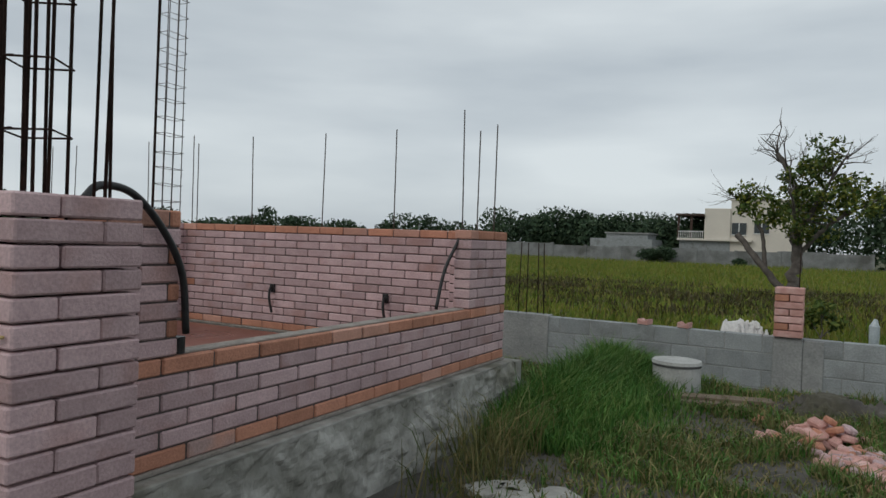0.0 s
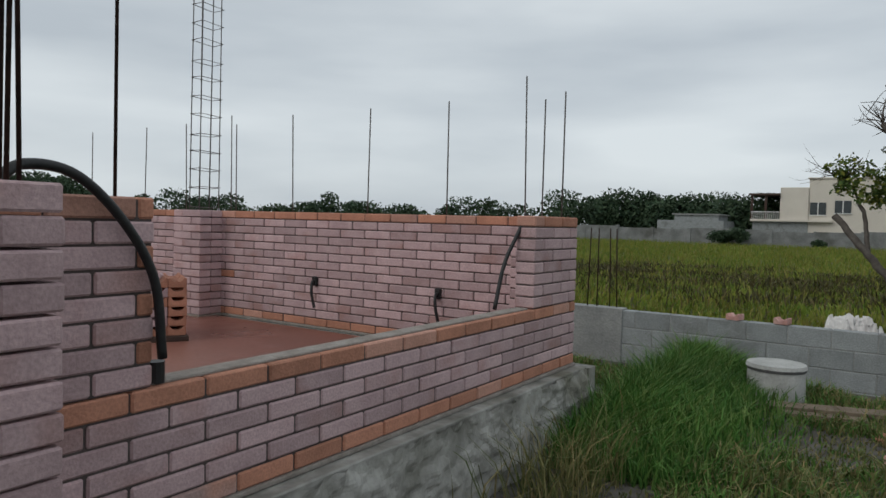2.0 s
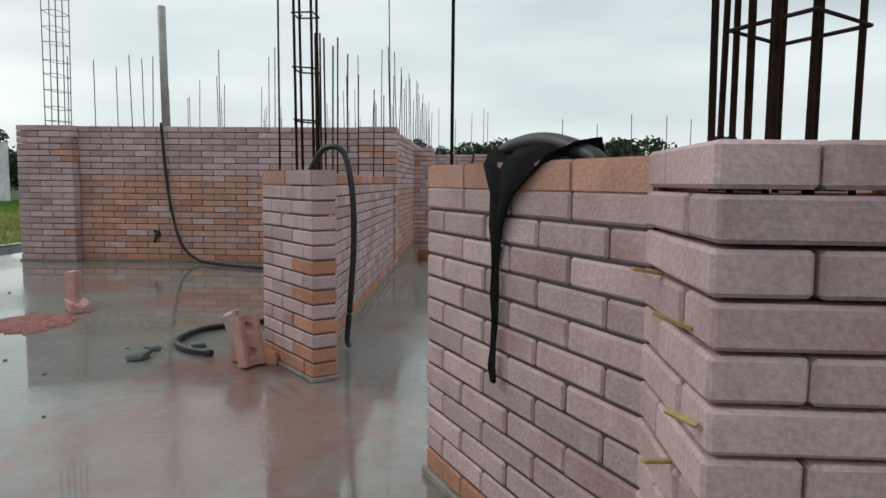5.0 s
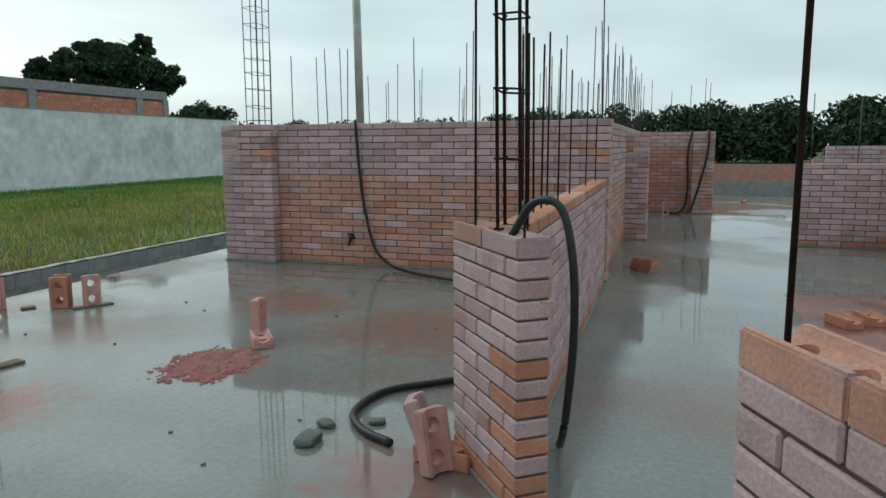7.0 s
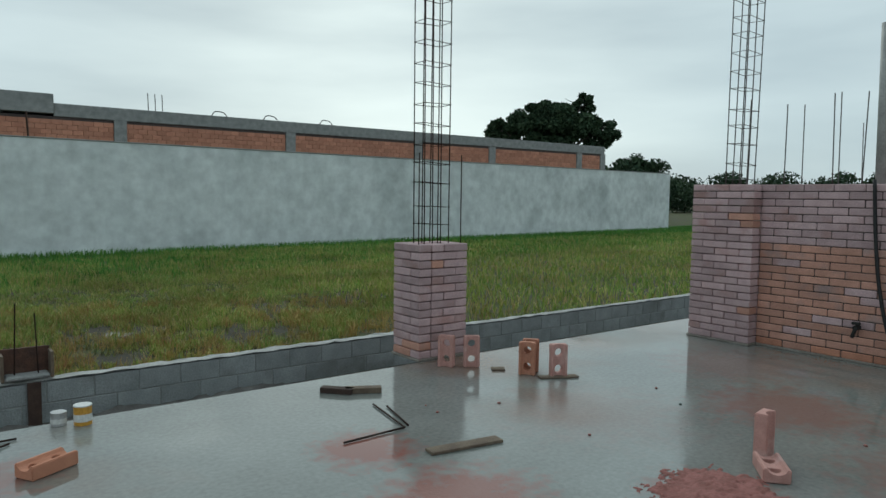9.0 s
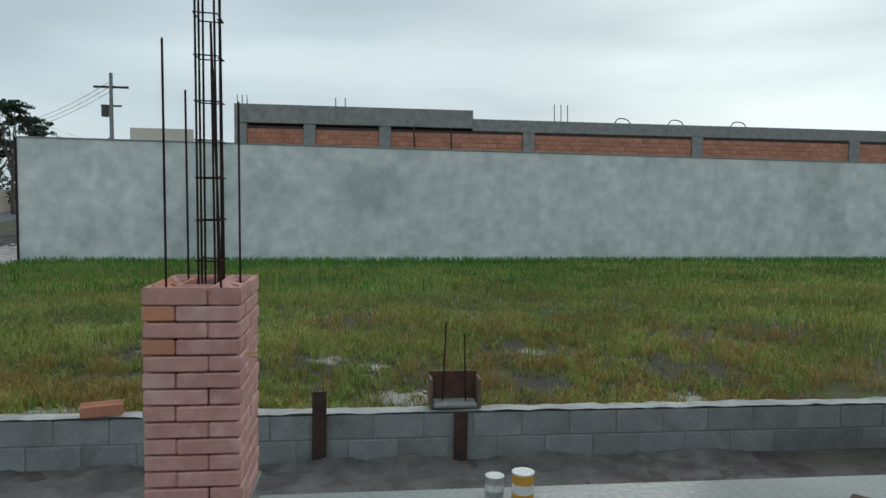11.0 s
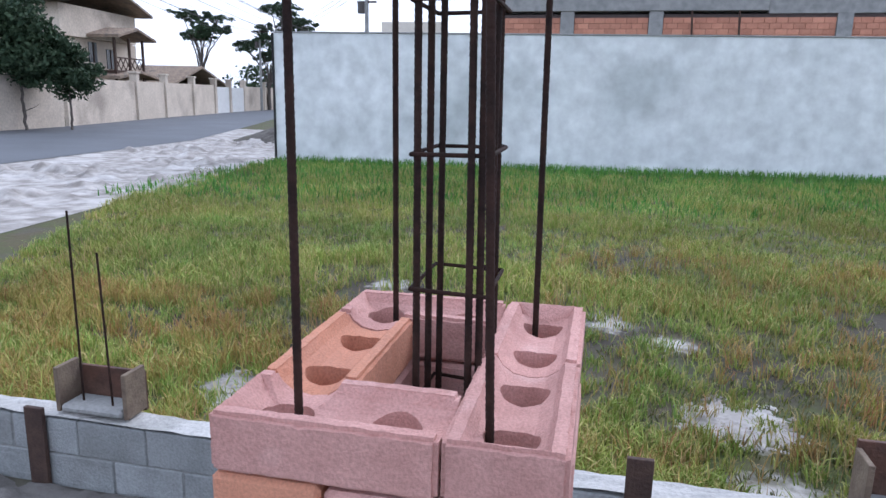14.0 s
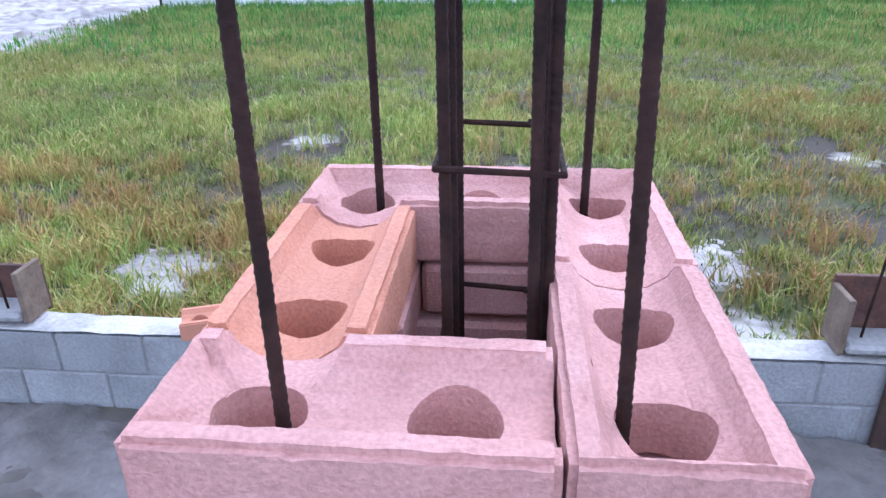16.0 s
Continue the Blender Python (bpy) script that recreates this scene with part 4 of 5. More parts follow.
for py in (-3.1, -1.0, 1.1):
    part("post", boxed(-4.35, py - 0.1, 0.0 - 0.5, -4.2, py + 0.1, 5.4), DARKWOOD, bal)
for k in range(6):
    y = -3.1 + k * 0.7
    part("brace", tube([(-4.3, y, 3.0), (-4.3, y + 0.7, 3.85)], 0.04, 5), DARKWOOD, bal)
    part("brace", tube([(-4.3, y + 0.7, 3.0), (-4.3, y, 3.85)], 0.04, 5), DARKWOOD, bal)
part("rail", boxed(-4.36, -3.1, 3.85, -4.24, 1.1, 3.95), DARKWOOD, bal)
for wy, wz in ((-2.4, 3.1), (0.0, 3.5), (3.2, 3.2)):
    wdw = part("window", boxed(-2.25, wy, wz, -2.1, wy + 1.1, wz + 1.5, bev=0.01), GLASS, th)
    part("frame", boxed(-2.29, wy + 0.5, wz, -2.24, wy + 0.58, wz + 1.5), DARKWOOD, wdw)


def utility_pole(x, y, h):
    e = empty("utility_pole", (x, y, G), "grey concrete utility pole with crossarms", "utility pole", "poles")
    part("pole", tube([(0, 0, -0.3), (0, 0, h)], [0.16, 0.1], 8), CEMENT, e)
    part("crossarm", boxed(-1.0, -0.06, h - 0.9, 1.0, 0.06, h - 0.78), DARKWOOD, e)
    part("crossarm", boxed(-0.6, -0.05, h - 2.0, 0.6, 0.05, h - 1.9), DARKWOOD, e)
    part("transformer", tube([(0.35, 0, h - 2.6), (0.35, 0, h - 1.9)], 0.22, 8), GREYROD, e)
    return e


utility_pole(12.6, -47, 9.4)
utility_pole(36.5, -80, 9.5)
utility_pole(13.4, -6, 10.6)
for i in range(12):
    far = Vector((36.5, -80, 8.7)) if i < 6 else Vector((26, -86, 7.3))
    a = Vector((13.4 + (i % 3) * 0.5 - 0.5, -6, 10.2 - 0.22 * (i % 6)))
    b = far + Vector(((i % 3) * 0.5 - 0.5, 0, -0.2 * (i % 6)))
    sag = 1.5 + 0.12 * (i % 4)
    pts = [a.lerp(b, k / 16) + Vector((0, 0, -sag * 4 * (k / 16) * (1 - k / 16))) for k in range(17)]
    tagged(part("power_cable", tube(pts, 0.009 + 0.004 * (i % 3), 5), DARK), "black overhead cable sagging between utility poles", "cable", "cables")
utility_pole(26, -86, 8.6)
for i in range(3):
    a, b = Vector((36.5, -80, 8.7 - 0.3 * i)), Vector((12.6, -47, 8.4 - 0.3 * i))
    pts = [a.lerp(b, k / 10) + Vector((0, 0, -1.0 * 4 * (k / 10) * (1 - k / 10))) for k in range(11)]
    tagged(part("power_cable", tube(pts, 0.014, 5), DARK), "black overhead cable sagging between utility poles", "cable", "cables")
for (x, y, hh, sd) in ((42, -77, 11.0, 52), (33, -79, 11.6, 57), (37.5, -84, 8.5, 59)):
    q = random.Random(sd)
    limbs = [([(0, 0, -0.1), (0.1, 0, hh * 0.2), (-0.1, 0.1, hh * 0.4)], 0.24, 0.18, 0)]
    masses = []
    for k in range(9):
        a = k * math.tau / 9 + q.uniform(-0.3, 0.3)
        w = q.uniform(0.9, 3.4)
        z = hh * q.uniform(0.72, 0.97) - 0.22 * w
        ex, ey = math.cos(a) * w, math.sin(a) * w
        limbs.append(([(0, 0, hh * q.uniform(0.28, 0.4)), (ex * 0.35, ey * 0.35, hh * 0.58), (ex * 0.8, ey * 0.8, z * 0.9), (ex, ey, z)], 0.1, 0.03, 5))
        masses.append(((ex, ey, z + 0.1), (1.6, 1.6, 0.42), 15))
        masses.append(((ex * 0.5, ey * 0.5, z + 0.5), (0.9, 0.9, 0.25), 4))
    grown_tree("street_tree", (x, y, G), "tall sparse street tree with a flat open crown", limbs, masses, LEAFDK, 55, 0.14, seed=sd, blunt=0.5)
woods("garden_trees", [(30, -92), (46, -92)], lambda x, y: 5.2, 1.8, "dark garden trees at the end of the street", seed=61, per=200, size=0.35)
grown_tree("clipped_tree", (25.9, -34.6, G), "dark dense round street tree on a thin trunk", [([(0, 0, -0.1), (0.05, 0, 1.2), (0, 0, 2.6)], 0.08, 0.06, 3)], [((0, 0, 4.2), (2.0, 2.0, 2.0), 60), ((0.3, 0.4, 5.3), (1.4, 1.4, 1.0), 24), ((-0.6, 0, 3.2), (1.4, 1.4, 0.8), 24)], LEAFDK, 150, 0.13, seed=64)
grown_tree("clipped_tree", (24.4, -35.9, G), "dark dense round street tree on a thin trunk", [([(0, 0, -0.1), (-0.04, 0, 1.0), (0, 0, 2.2)], 0.06, 0.05, 3)], [((0, 0, 2.9), (1.5, 1.5, 1.25), 46), ((0.4, 0.2, 3.7), (1.1, 1.1, 0.7), 18)], LEAFDK, 150, 0.12, seed=66)
bm = bmesh.new()
bmesh.ops.create_grid(bm, x_segments=24, y_segments=24, size=1)
for v in bm.verts:
    rr = v.co.length
    v.co.z = max(0, 1 - rr) * 0.95 + 0.06 * noise.noise(v.co * 5) * (rr < 1)
    v.co.x, v.co.y = v.co.x * 3.0 + 11.2, v.co.y * 2.4 - 34
    v.co.z += G - 0.01
tagged(part("gravel_heap", bm, SOIL, smooth=True), "low heap of dark gravel beside the boundary wall", "gravel")

for i, (x, y, rx, ry, hh) in enumerate(((9.5, -15, 2.2, 2.6, 0.22), (11.5, -20, 2.4, 2.0, 0.25), (10.2, -24, 1.9, 2.2, 0.22), (12.6, -27, 2.0, 2.4, 0.25), (8.6, -19, 1.5, 1.8, 0.2), (12.8, -14.5, 2.0, 2.5, 0.2), (12.0, -31, 2.0, 2.0, 0.25))):
    bm = bmesh.new()
    bmesh.ops.create_grid(bm, x_segments=60, y_segments=60, size=1)
    for v in bm.verts:
        k = max(0.0, 1 - v.co.length)
        q = noise.noise((v.co.x * rx * 1.6 + i * 9, v.co.y * ry * 1.6, 0)) + 0.5 * noise.noise((v.co.x * rx * 4, v.co.y * ry * 4, i))
        v.co = Vector((x + v.co.x * rx, y + v.co.y * ry, G + 0.012 + hh * min(1, k * 3) * q if k else G - 0.02))
    tagged(part("sand_mound", bm, SAND, smooth=True), "churned mound of pale sand beside the street", "sand", "sand mounds")

# ---- house slab ----
fl = empty("floor", (0, 0, 0), "wet grey concrete floor slab with puddles and brick dust", "floor", kind="structure")
bm = bmesh.new()
box(bm, -24, -6.22, G - 0.1, -2.2, 5.47, 0)
box(bm, -2.2, -6.22, G - 0.1, -1.66, 1.37, 0)
box(bm, -1.66, -6.22, G - 0.1, -1.15, 0.5, 0)
part("slab", bm, SLAB, fl)


stain(SLAB, [(-5.68, -2.83, 0.75, 0.9), (-4.55, -3.6, 1.0, 1.0), (-4.5, -4.55, 0.7, 1.0), (-7.6, -3.4, 1.3, 0.6), (-7.0, -1.8, 1.8, 0.55), (-4.6, -1.0, 0.8, 0.6), (-2.4, -5.3, 0.9, 0.7), (-9.0, 2.2, 2.0, 0.5), (-3.6, -0.6, 2.0, 0.6), (-6.3, -4.2, 1.6, 0.25), (-8.6, -4.4, 1.5, 0.35)], (0.24, 0.095, 0.075))
part("red_floor", boxed(-9.4, 1.2, -0.02, -2.2, 5.36, 0.005), REDSLAB, fl, "red brick-dusted wet concrete floor")
bm = bmesh.new()
bmesh.ops.create_grid(bm, x_segments=220, y_segments=36, size=0.5)
for v in bm.verts:
    y, z = v.co.x * 4.7 + 3.15, (v.co.y + 0.5)
    v.co = Vector((-2.02 + 0.05 * (1 - z) ** 1.3 + 0.045 * noise.noise((y * 3, z * 2, 0)) + 0.03 * noise.noise((y * 11, z * 7, 4)) + 0.012 * noise.noise((y * 29, z * 17, 7)), y, G - 0.08 + z * (0.585 + 0.018 * noise.noise((y * 7, 0, 9)))))
part("foundation_face", bm, FOUND, fl, "rough grey cast concrete foundation face")
part("foundation_core", boxed(-2.5, 1.3, G - 0.1, -2.03, 5.5, -0.002, bev=0.006), FOUND, fl)
part("foundation_end", boxed(-6, 5.47, G - 0.05, -2.0, 5.6, -0.01), FOUND, fl)


def dust(name, cx, cy, rx, ry, h, label, seed, material=REDSAND):
    bm = bmesh.new()
    bmesh.ops.create_grid(bm, x_segments=70, y_segments=70, size=1)
    for v in bm.verts:
        rr = v.co.length + 0.35 * noise.noise((v.co.x * 2.3 + seed, v.co.y * 2.3, seed)) + 0.3 * noise.noise((v.co.x * 7, v.co.y * 7, seed)) + 0.3 * noise.noise((v.co.x * 15, v.co.y * 15, seed))
        k = max(0.0, 0.85 - rr)
        v.co = Vector((cx + v.co.x * rx, cy + v.co.y * ry, 0.004 + h * min(1, k * 1.4) * (0.85 + (0.5 if h < 0.2 else 0.12) * abs(noise.noise((v.co.x * 9, v.co.y * 9, seed)))) if k > 0 else -0.012))
    return tagged(part(name, bm, material, smooth=True), label, "dust")


dust("brick_dust_heap", -5.68, -2.86, 0.44, 0.36, 0.022, "small heap of red brick dust on the wet slab", 2)

# ---- brick walls ----
ROOM = "pink brick wall one brick thick, unfinished, with dark joints"
WX = -2.195
brick_wall("wall_window_sill", (WX, 1.30), (WX, 5.45), 6, "low pink brick wall under a wide window opening")
brick_wall("wall_window_jamb", (WX, 1.32), (WX, 1.835), 14, ROOM, start=6, ends=True, z0=0.02)
brick_wall("wall_corner_jamb", (WX, 4.72), (WX, 5.45), 14, ROOM, start=6)
sill_top = part("sill_mortar", boxed(WX - 0.05, 1.85, 0.494, WX + 0.045, 4.70, 0.507, bev=0.004), GROUT)
tagged(sill_top, "strip of pale mortar along the window sill", "mortar", kind="structure")
brick_wall("wall_north", (-2.28, 5.525), (-9.3, 5.525), 14, ROOM)
pier("corner_pilaster", -6.68, 5.16, -6.23, 5.46, 14, "pink brick pilaster on the inside of a wall")
brick_wall("wall_return_jamb", (-2.28, 5.30), (-2.58, 5.30), 14, ROOM)
pier("entry_pier", -2.17, 0.87, -1.72, 1.32, 14, "pink brick pier at the corner of the entrance", z0=0.035)
brick_wall("wall_entry_wing", (-3.24, 0.40), (-2.17, 0.95), 14, "angled pink brick wing wall with an orange top course", z0=0.03, drop=0.085)
brick_wall("wall_porch_wing", (-4.94, -0.755), (-4.38, -0.31), 14, "short angled pale pink brick wing wall", ends=True, drop=0.085)
brick_wall("wall_passage", (-4.72, -0.52), (-9.35, -0.66), 14, "pink brick passage wall with an orange top course")
brick_wall("wall_west", (-9.78, -4.80), (-9.78, -0.60), 22, "tall brick wall, tan below and pink above", tan_to=14, tops=False)
pier("west_pilaster", -9.86, -5.55, -9.55, -4.80, 22, "tall pink brick pilaster ending a wall", tan=0.04)
pier("passage_pilaster", -9.86, -1.05, -9.55, -0.58, 22, "tall pink brick pilaster at the passage corner", tan=0.3)
brick_wall("wall_hall_south", (-9.9, -0.74), (-18.1, -0.84), 22, "long pink brick wall along a passage", tan_to=12, tops=False)
pier("hall_pilaster", -13.5, -0.76, -13.2, -0.36, 21, "pink brick pilaster in the passage", tan=0.2)
brick_wall("wall_hall_end", (-18.3, -0.9), (-18.3, 0.45), 22, "brick wall closing the passage, stained red", tan_to=18, tops=False)
pier("hall_end_pier", -18.45, 0.3, -18.0, 0.75, 22, "brick pier at the end of the passage", tan=0.5)
brick_wall("wall_back_room", (-13.2, 1.75), (-13.2, 4.2), 15, "pink brick wall of a back room with a pink top", tops=False)
brick_wall("wall_back_return", (-13.1, 3.15), (-10.5, 3.3), 14, "pink brick wall of a back room")
brick_wall("wall_far_room", (-17.0, 2.7), (-17.0, 5.3), 18, "pink brick wall of a far room", tops=False)
pier("porch_column", -6.73, -6.70, -6.13, -6.25, 14, "square pink and mauve brick column at the slab edge", tan=0.05)

# the last column, with its open top course
c2 = empty("porch_column_open", (0, 0, 0), "square rose-pink brick column with an open hollow top", "brick pier", "brick piers", "structure")
X0, X1, Y0, Y1 = -1.728, -1.275, -6.503, -5.903
h = WB / 2


def rosy(i, n):
    return ROSE


def rosy_o(i, n):
    return ROSEO if i == n - 1 else ROSE


for c in range(13):
    z = 0.02 + c * H_C
    if c % 2:
        course(c2, (X0 + WB, Y1 - h), (X1, Y1 - h), z, 0, rosy)
        course(c2, (X0 + h, Y1), (X0 + h, Y0), z, 0, rosy)
        course(c2, (X1 - h, Y1 - WB), (X1 - h, Y0 + WB), z, 0, rosy)
        course(c2, (X0 + WB, Y0 + h), (X1, Y0 + h), z, 0, rosy)
    else:
        course(c2, (X0, Y1 - h), (X1 - WB, Y1 - h), z, 0, rosy)
        course(c2, (X1 - h, Y1), (X1 - h, Y0), z, 0, (lambda i, n: ROSEO if i == 0 else ROSE) if c in (12, 10) else rosy)
        course(c2, (X0 + h, Y1 - WB), (X0 + h, Y0 + WB), z, 0, rosy)
        course(c2, (X0, Y0 + h), (X1 - WB, Y0 + h), z, 0, rosy)
part("grout_bed", boxed(X0 - 0.01, Y0 - 0.01, 0.001, X1 + 0.01, Y1 + 0.01, 0.022, bev=0.004), GROUT, c2)


seed_of = [0.0]


def trough_brick(length, close0, close1, material, name="open_brick", notch=0, worn=False):
    """A brick with two round holes through it and a rounded channel along its top; notch opens one side, worn roughens it."""
    def temp(bm):
        me = bpy.data.meshes.new("tmp")
        bm.to_mesh(me)
        bm.free()
        return new("tmp", me)
    g = 0.0015
    bm = boxed(-length / 2 + g, -WB / 2, 0.002, length / 2 - g, WB / 2, H_C + 0.004)
    es = [e for e in bm.edges]
    bmesh.ops.bevel(bm, geom=es, offset=0.006, segments=2, affect="EDGES")
    body = temp(bm)
    cut = bmesh.new()
    a = -length / 2 + (0.022 if close0 else -0.03)
    b = length / 2 - (0.022 if close1 else -0.03)
    prof = [(-0.056, 0.11), (-0.053, 0.082), (-0.044, 0.066), (-0.026, 0.054), (0, 0.050), (0.026, 0.054), (0.044, 0.066), (0.053, 0.082), (0.056, 0.11)]
    r0 = [cut.verts.new((a - (0.012 if close0 and z > 0.08 else 0) + (0.02 if close0 and z < 0.06 else 0), y, z)) for y, z in prof]
    r1 = [cut.verts.new((b + (0.012 if close1 and z > 0.08 else 0) - (0.02 if close1 and z < 0.06 else 0), y, z)) for y, z in prof]
    for i in range(len(prof) - 1):
        cut.faces.new((r0[i], r0[i + 1], r1[i + 1], r1[i]))
    cut.faces.new((r0[0], r1[0], r1[-1], r0[-1]))
    cut.faces.new(r0[::-1])
    cut.faces.new(r1)
    bmesh.ops.recalc_face_normals(cut, faces=cut.faces[:])
    cutters = [temp(cut)]
    if notch:
        side = bmesh.new()
        q0 = [side.verts.new((-length / 2 + 0.078 + y, 0.0, z)) for y, z in prof]
        q1 = [side.verts.new((-length / 2 + 0.078 + y, notch * 0.12, z)) for y, z in prof]
        for i in range(len(prof) - 1):
            side.faces.new((q0[i], q0[i + 1], q1[i + 1], q1[i]))
        side.faces.new((q0[0], q1[0], q1[-1], q0[-1]))
        side.faces.new(q0[::-1])
        side.faces.new(q1)
        bmesh.ops.recalc_face_normals(side, faces=side.faces[:])
        cutters.append(temp(side))
    for s in (-1, 1):
        hb = bmesh.new()
        bmesh.ops.create_cone(hb, cap_ends=True, segments=28, radius1=0.036, radius2=0.037, depth=0.3, matrix=Matrix.Translation((s * length / 4, 0, 0.05)))
        cutters.append(temp(hb))
    for q in cutters:
        md = body.modifiers.new("cut", "BOOLEAN")
        md.operation, md.object, md.solver = "DIFFERENCE", q, "EXACT"
    dg = bpy.context.evaluated_depsgraph_get()
    me = bpy.data.meshes.new_from_object(body.evaluated_get(dg))
    for q in cutters + [body]:
        bpy.data.objects.remove(q)
    if worn:
        wb = bmesh.new()
        wb.from_mesh(me)
        bmesh.ops.triangulate(wb, faces=wb.faces[:])
        for k in range(5):
            bmesh.ops.subdivide_edges(wb, edges=[e for e in wb.edges if e.calc_length() > 0.011], cuts=1)
            bmesh.ops.triangulate(wb, faces=wb.faces[:])
        for v in wb.verts:
            if v.co.z > 0.072:
                v.co.z -= 0.006 * max(0.0, noise.noise(v.co * 70 + Vector((seed_of[0], 0, 0))) - 0.28) + 0.0022 * max(0.0, noise.noise(v.co * 190))
            v.co += Vector((noise.noise(v.co * 110), noise.noise(v.co * 110 + Vector((5, 0, 0))), noise.noise(v.co * 110 + Vector((0, 5, 0))))) * 0.0008
        seed_of[0] += 7.3
        wb.to_mesh(me)
        wb.free()
        me.shade_smooth()
        me.set_sharp_from_angle(angle=radians(38))
    for v in me.vertices:
        v.co += Vector((noise.noise(v.co * 40), noise.noise(v.co * 40 + Vector((9, 0, 0))), noise.noise(v.co * 40 + Vector((0, 9, 0))))) * 0.0009
    me.materials.clear()
    me.materials.append(material)
    me.name = name
    return me


def lay(parent, me, x, y, z, rz):
    ob = new("open_brick", me)
    ob.parent = parent
    ob.matrix_basis = pose(x, y, z, 0, 0, rz)
    return ob


zt = 0.02 + 13 * H_C
front = trough_brick(0.30, True, False, ROSE, notch=1, worn=True)
back = trough_brick(0.30, True, False, ROSE, notch=-1, worn=True)
near = trough_brick(0.30, True, False, ROSE, worn=True)
away = trough_brick(0.30, True, False, ROSE, worn=True)
open_o = trough_brick(0.30, False, False, ROSEO, worn=True)
lay(c2, front, X1 - 0.151, Y1 - h, zt, 180)
lay(c2, near, X0 + h, Y1 - 0.151, zt, -90)
lay(c2, away, X0 + h, Y0 + 0.149, zt, 90)
lay(c2, open_o, X1 - h, (Y0 + Y1) / 2, zt - 0.002, 90)
lay(c2, back, X1 - 0.15, Y0 + h, zt, 180)

# open top bricks with grout in their holes on the wing walls
openp = trough_brick(0.30, False, False, TAN)
openc = trough_brick(0.30, False, True, PINK)
for nm, a, b, n in (("wall_entry_wing", (-3.24, 0.40), (-2.17, 0.95), 4), ("wall_porch_wing", (-4.94, -0.755), (-4.38, -0.31), 2)):
    w = bpy.data.objects[nm]
    tops = [o for o in w.children if o.name.startswith("brick") and o.matrix_basis.translation.z > 1.05]
    for o in tops:
        bpy.data.objects.remove(o)
    d = (Vector(b) - Vector(a))
    u = d.normalized()
    ang = math.degrees(math.atan2(u.y, u.x))
    step = d.length / n
    for i in range(n):
        p = Vector(a) + u * step * (i + 0.5)
        ob = lay(w, openp if (i < n - 1 or nm == "wall_entry_wing") else openc, p.x, p.y, zt, ang)
        ob.matrix_basis = ob.matrix_basis @ Matrix.Diagonal((step / 0.30, 1, 1, 1))
        if nm == "wall_porch_wing":
            for s in (-1, 1):
                q = p + u * s * step / 4
                g = bmesh.new()
                bmesh.ops.create_icosphere(g, subdivisions=2, radius=0.036, matrix=Matrix.Translation((q.x, q.y, zt + 0.048)) @ Matrix.Diagonal((1, 1, 0.45, 1)))
                part("grout_plug", g, WHITEGROUT, w)

# ---- reinforcement ----
for i, (x, y, l) in enumerate(((-1.374, -5.965, 1.22), (-1.365, -6.44, 1.05), (-1.638, -6.44, 1.0), (-1.625, -5.985, 1.3))):
    rod(x, y, 1.09, l, (0.3 * (-1) ** i, 0.4 if i < 3 else 1.8), 0.0055, STEEL, True, "ribbed rusty steel rod standing in a hole of the open column")
cage(-1.535, -6.23, 0.51, 0.10, 0.15, 3.7, 2, 3, 0.205, 0.0055, STEEL, (1.2, 0.6), ribbed=True, label="rusty rebar cage rising out of the open brick column")
rod(-1.57, -6.14, 0.7, 1.75, (2.0, 1.0), 0.0055, STEEL, True, "ribbed rusty steel rod tied beside a rebar cage")
cage(-6.43, -6.47, 1.0, 0.30, 0.18, 3.9, 4, 2, 0.2, 0.006)
for x, y in ((-6.17, -6.32), (-6.69, -6.32)):
    rod(x, y, 1.1, 0.92)
cage(-9.72, -5.07, 1.7, 0.28, 0.18, 3.4, 3, 2, 0.2, 0.006, GREYROD, (0, -1.0))
cage(-6.5, 5.42, 1.05, 0.16, 0.26, 4.2, 2, 3, 0.2, 0.006, GREYROD, (-0.4, 0.3))
cage(-4.80, -0.50, 1.0, 0.13, 0.10, 4.0, 2, 2, 0.3, 0.008, STEEL, (0.5, 0.4))
cage(-1.95, 1.07, 1.0, 0.15, 0.12, 2.6, 3, 2, 0.23, 0.006, STEEL, (0, 0), rz=30)
for x, y in ((-1.80, 0.94), (-1.83, 0.99), (-1.86, 0.905), (-1.80, 1.22), (-1.84, 1.27), (-1.9, 1.25), (-2.05, 0.98)):
    rod(x, y, 1.1, 2.2, (rng.uniform(-0.8, 0.8), rng.uniform(-0.8, 0.8)), 0.006)
rod(-2.195, 1.735, 1.1, 2.2, (0, 0.4), 0.006)
rod(-3.2, 0.42, 1.1, 1.8, (0, 0), 0.0065)
rod(-4.86, -0.69, 1.08, 1.15, (0, 0), 0.006)
rod(-4.46, -0.37, 1.08, 0.12, (0, 0), 0.006)
for x, l in ((-2.29, 1.0), (-2.46, 0.95), (-2.61, 1.15), (-3.37, 1.0), (-4.26, 1.0), (-5.24, 1.0), (-6.1, 0.95), (-6.18, 1.05), (-6.95, 1.0), (-7.75, 1.0), (-8.4, 1.0), (-8.9, 1.0)):
    rod(x, 5.525, 1.12, l, (rng.uniform(-0.8, 0.8), rng.uniform(-1, 1)), 0.006, GREYROD)
for x in (-5.2, -5.35, -5.5, -5.75, -5.95, -6.4, -7.0, -8.1, -9.0):
    rod(x, -0.53 - (-4.7 - x) * 0.03, 1.1, rng.uniform(0.9, 1.1), (rng.uniform(-0.9, 0.9), rng.uniform(-1, 1)), 0.006)
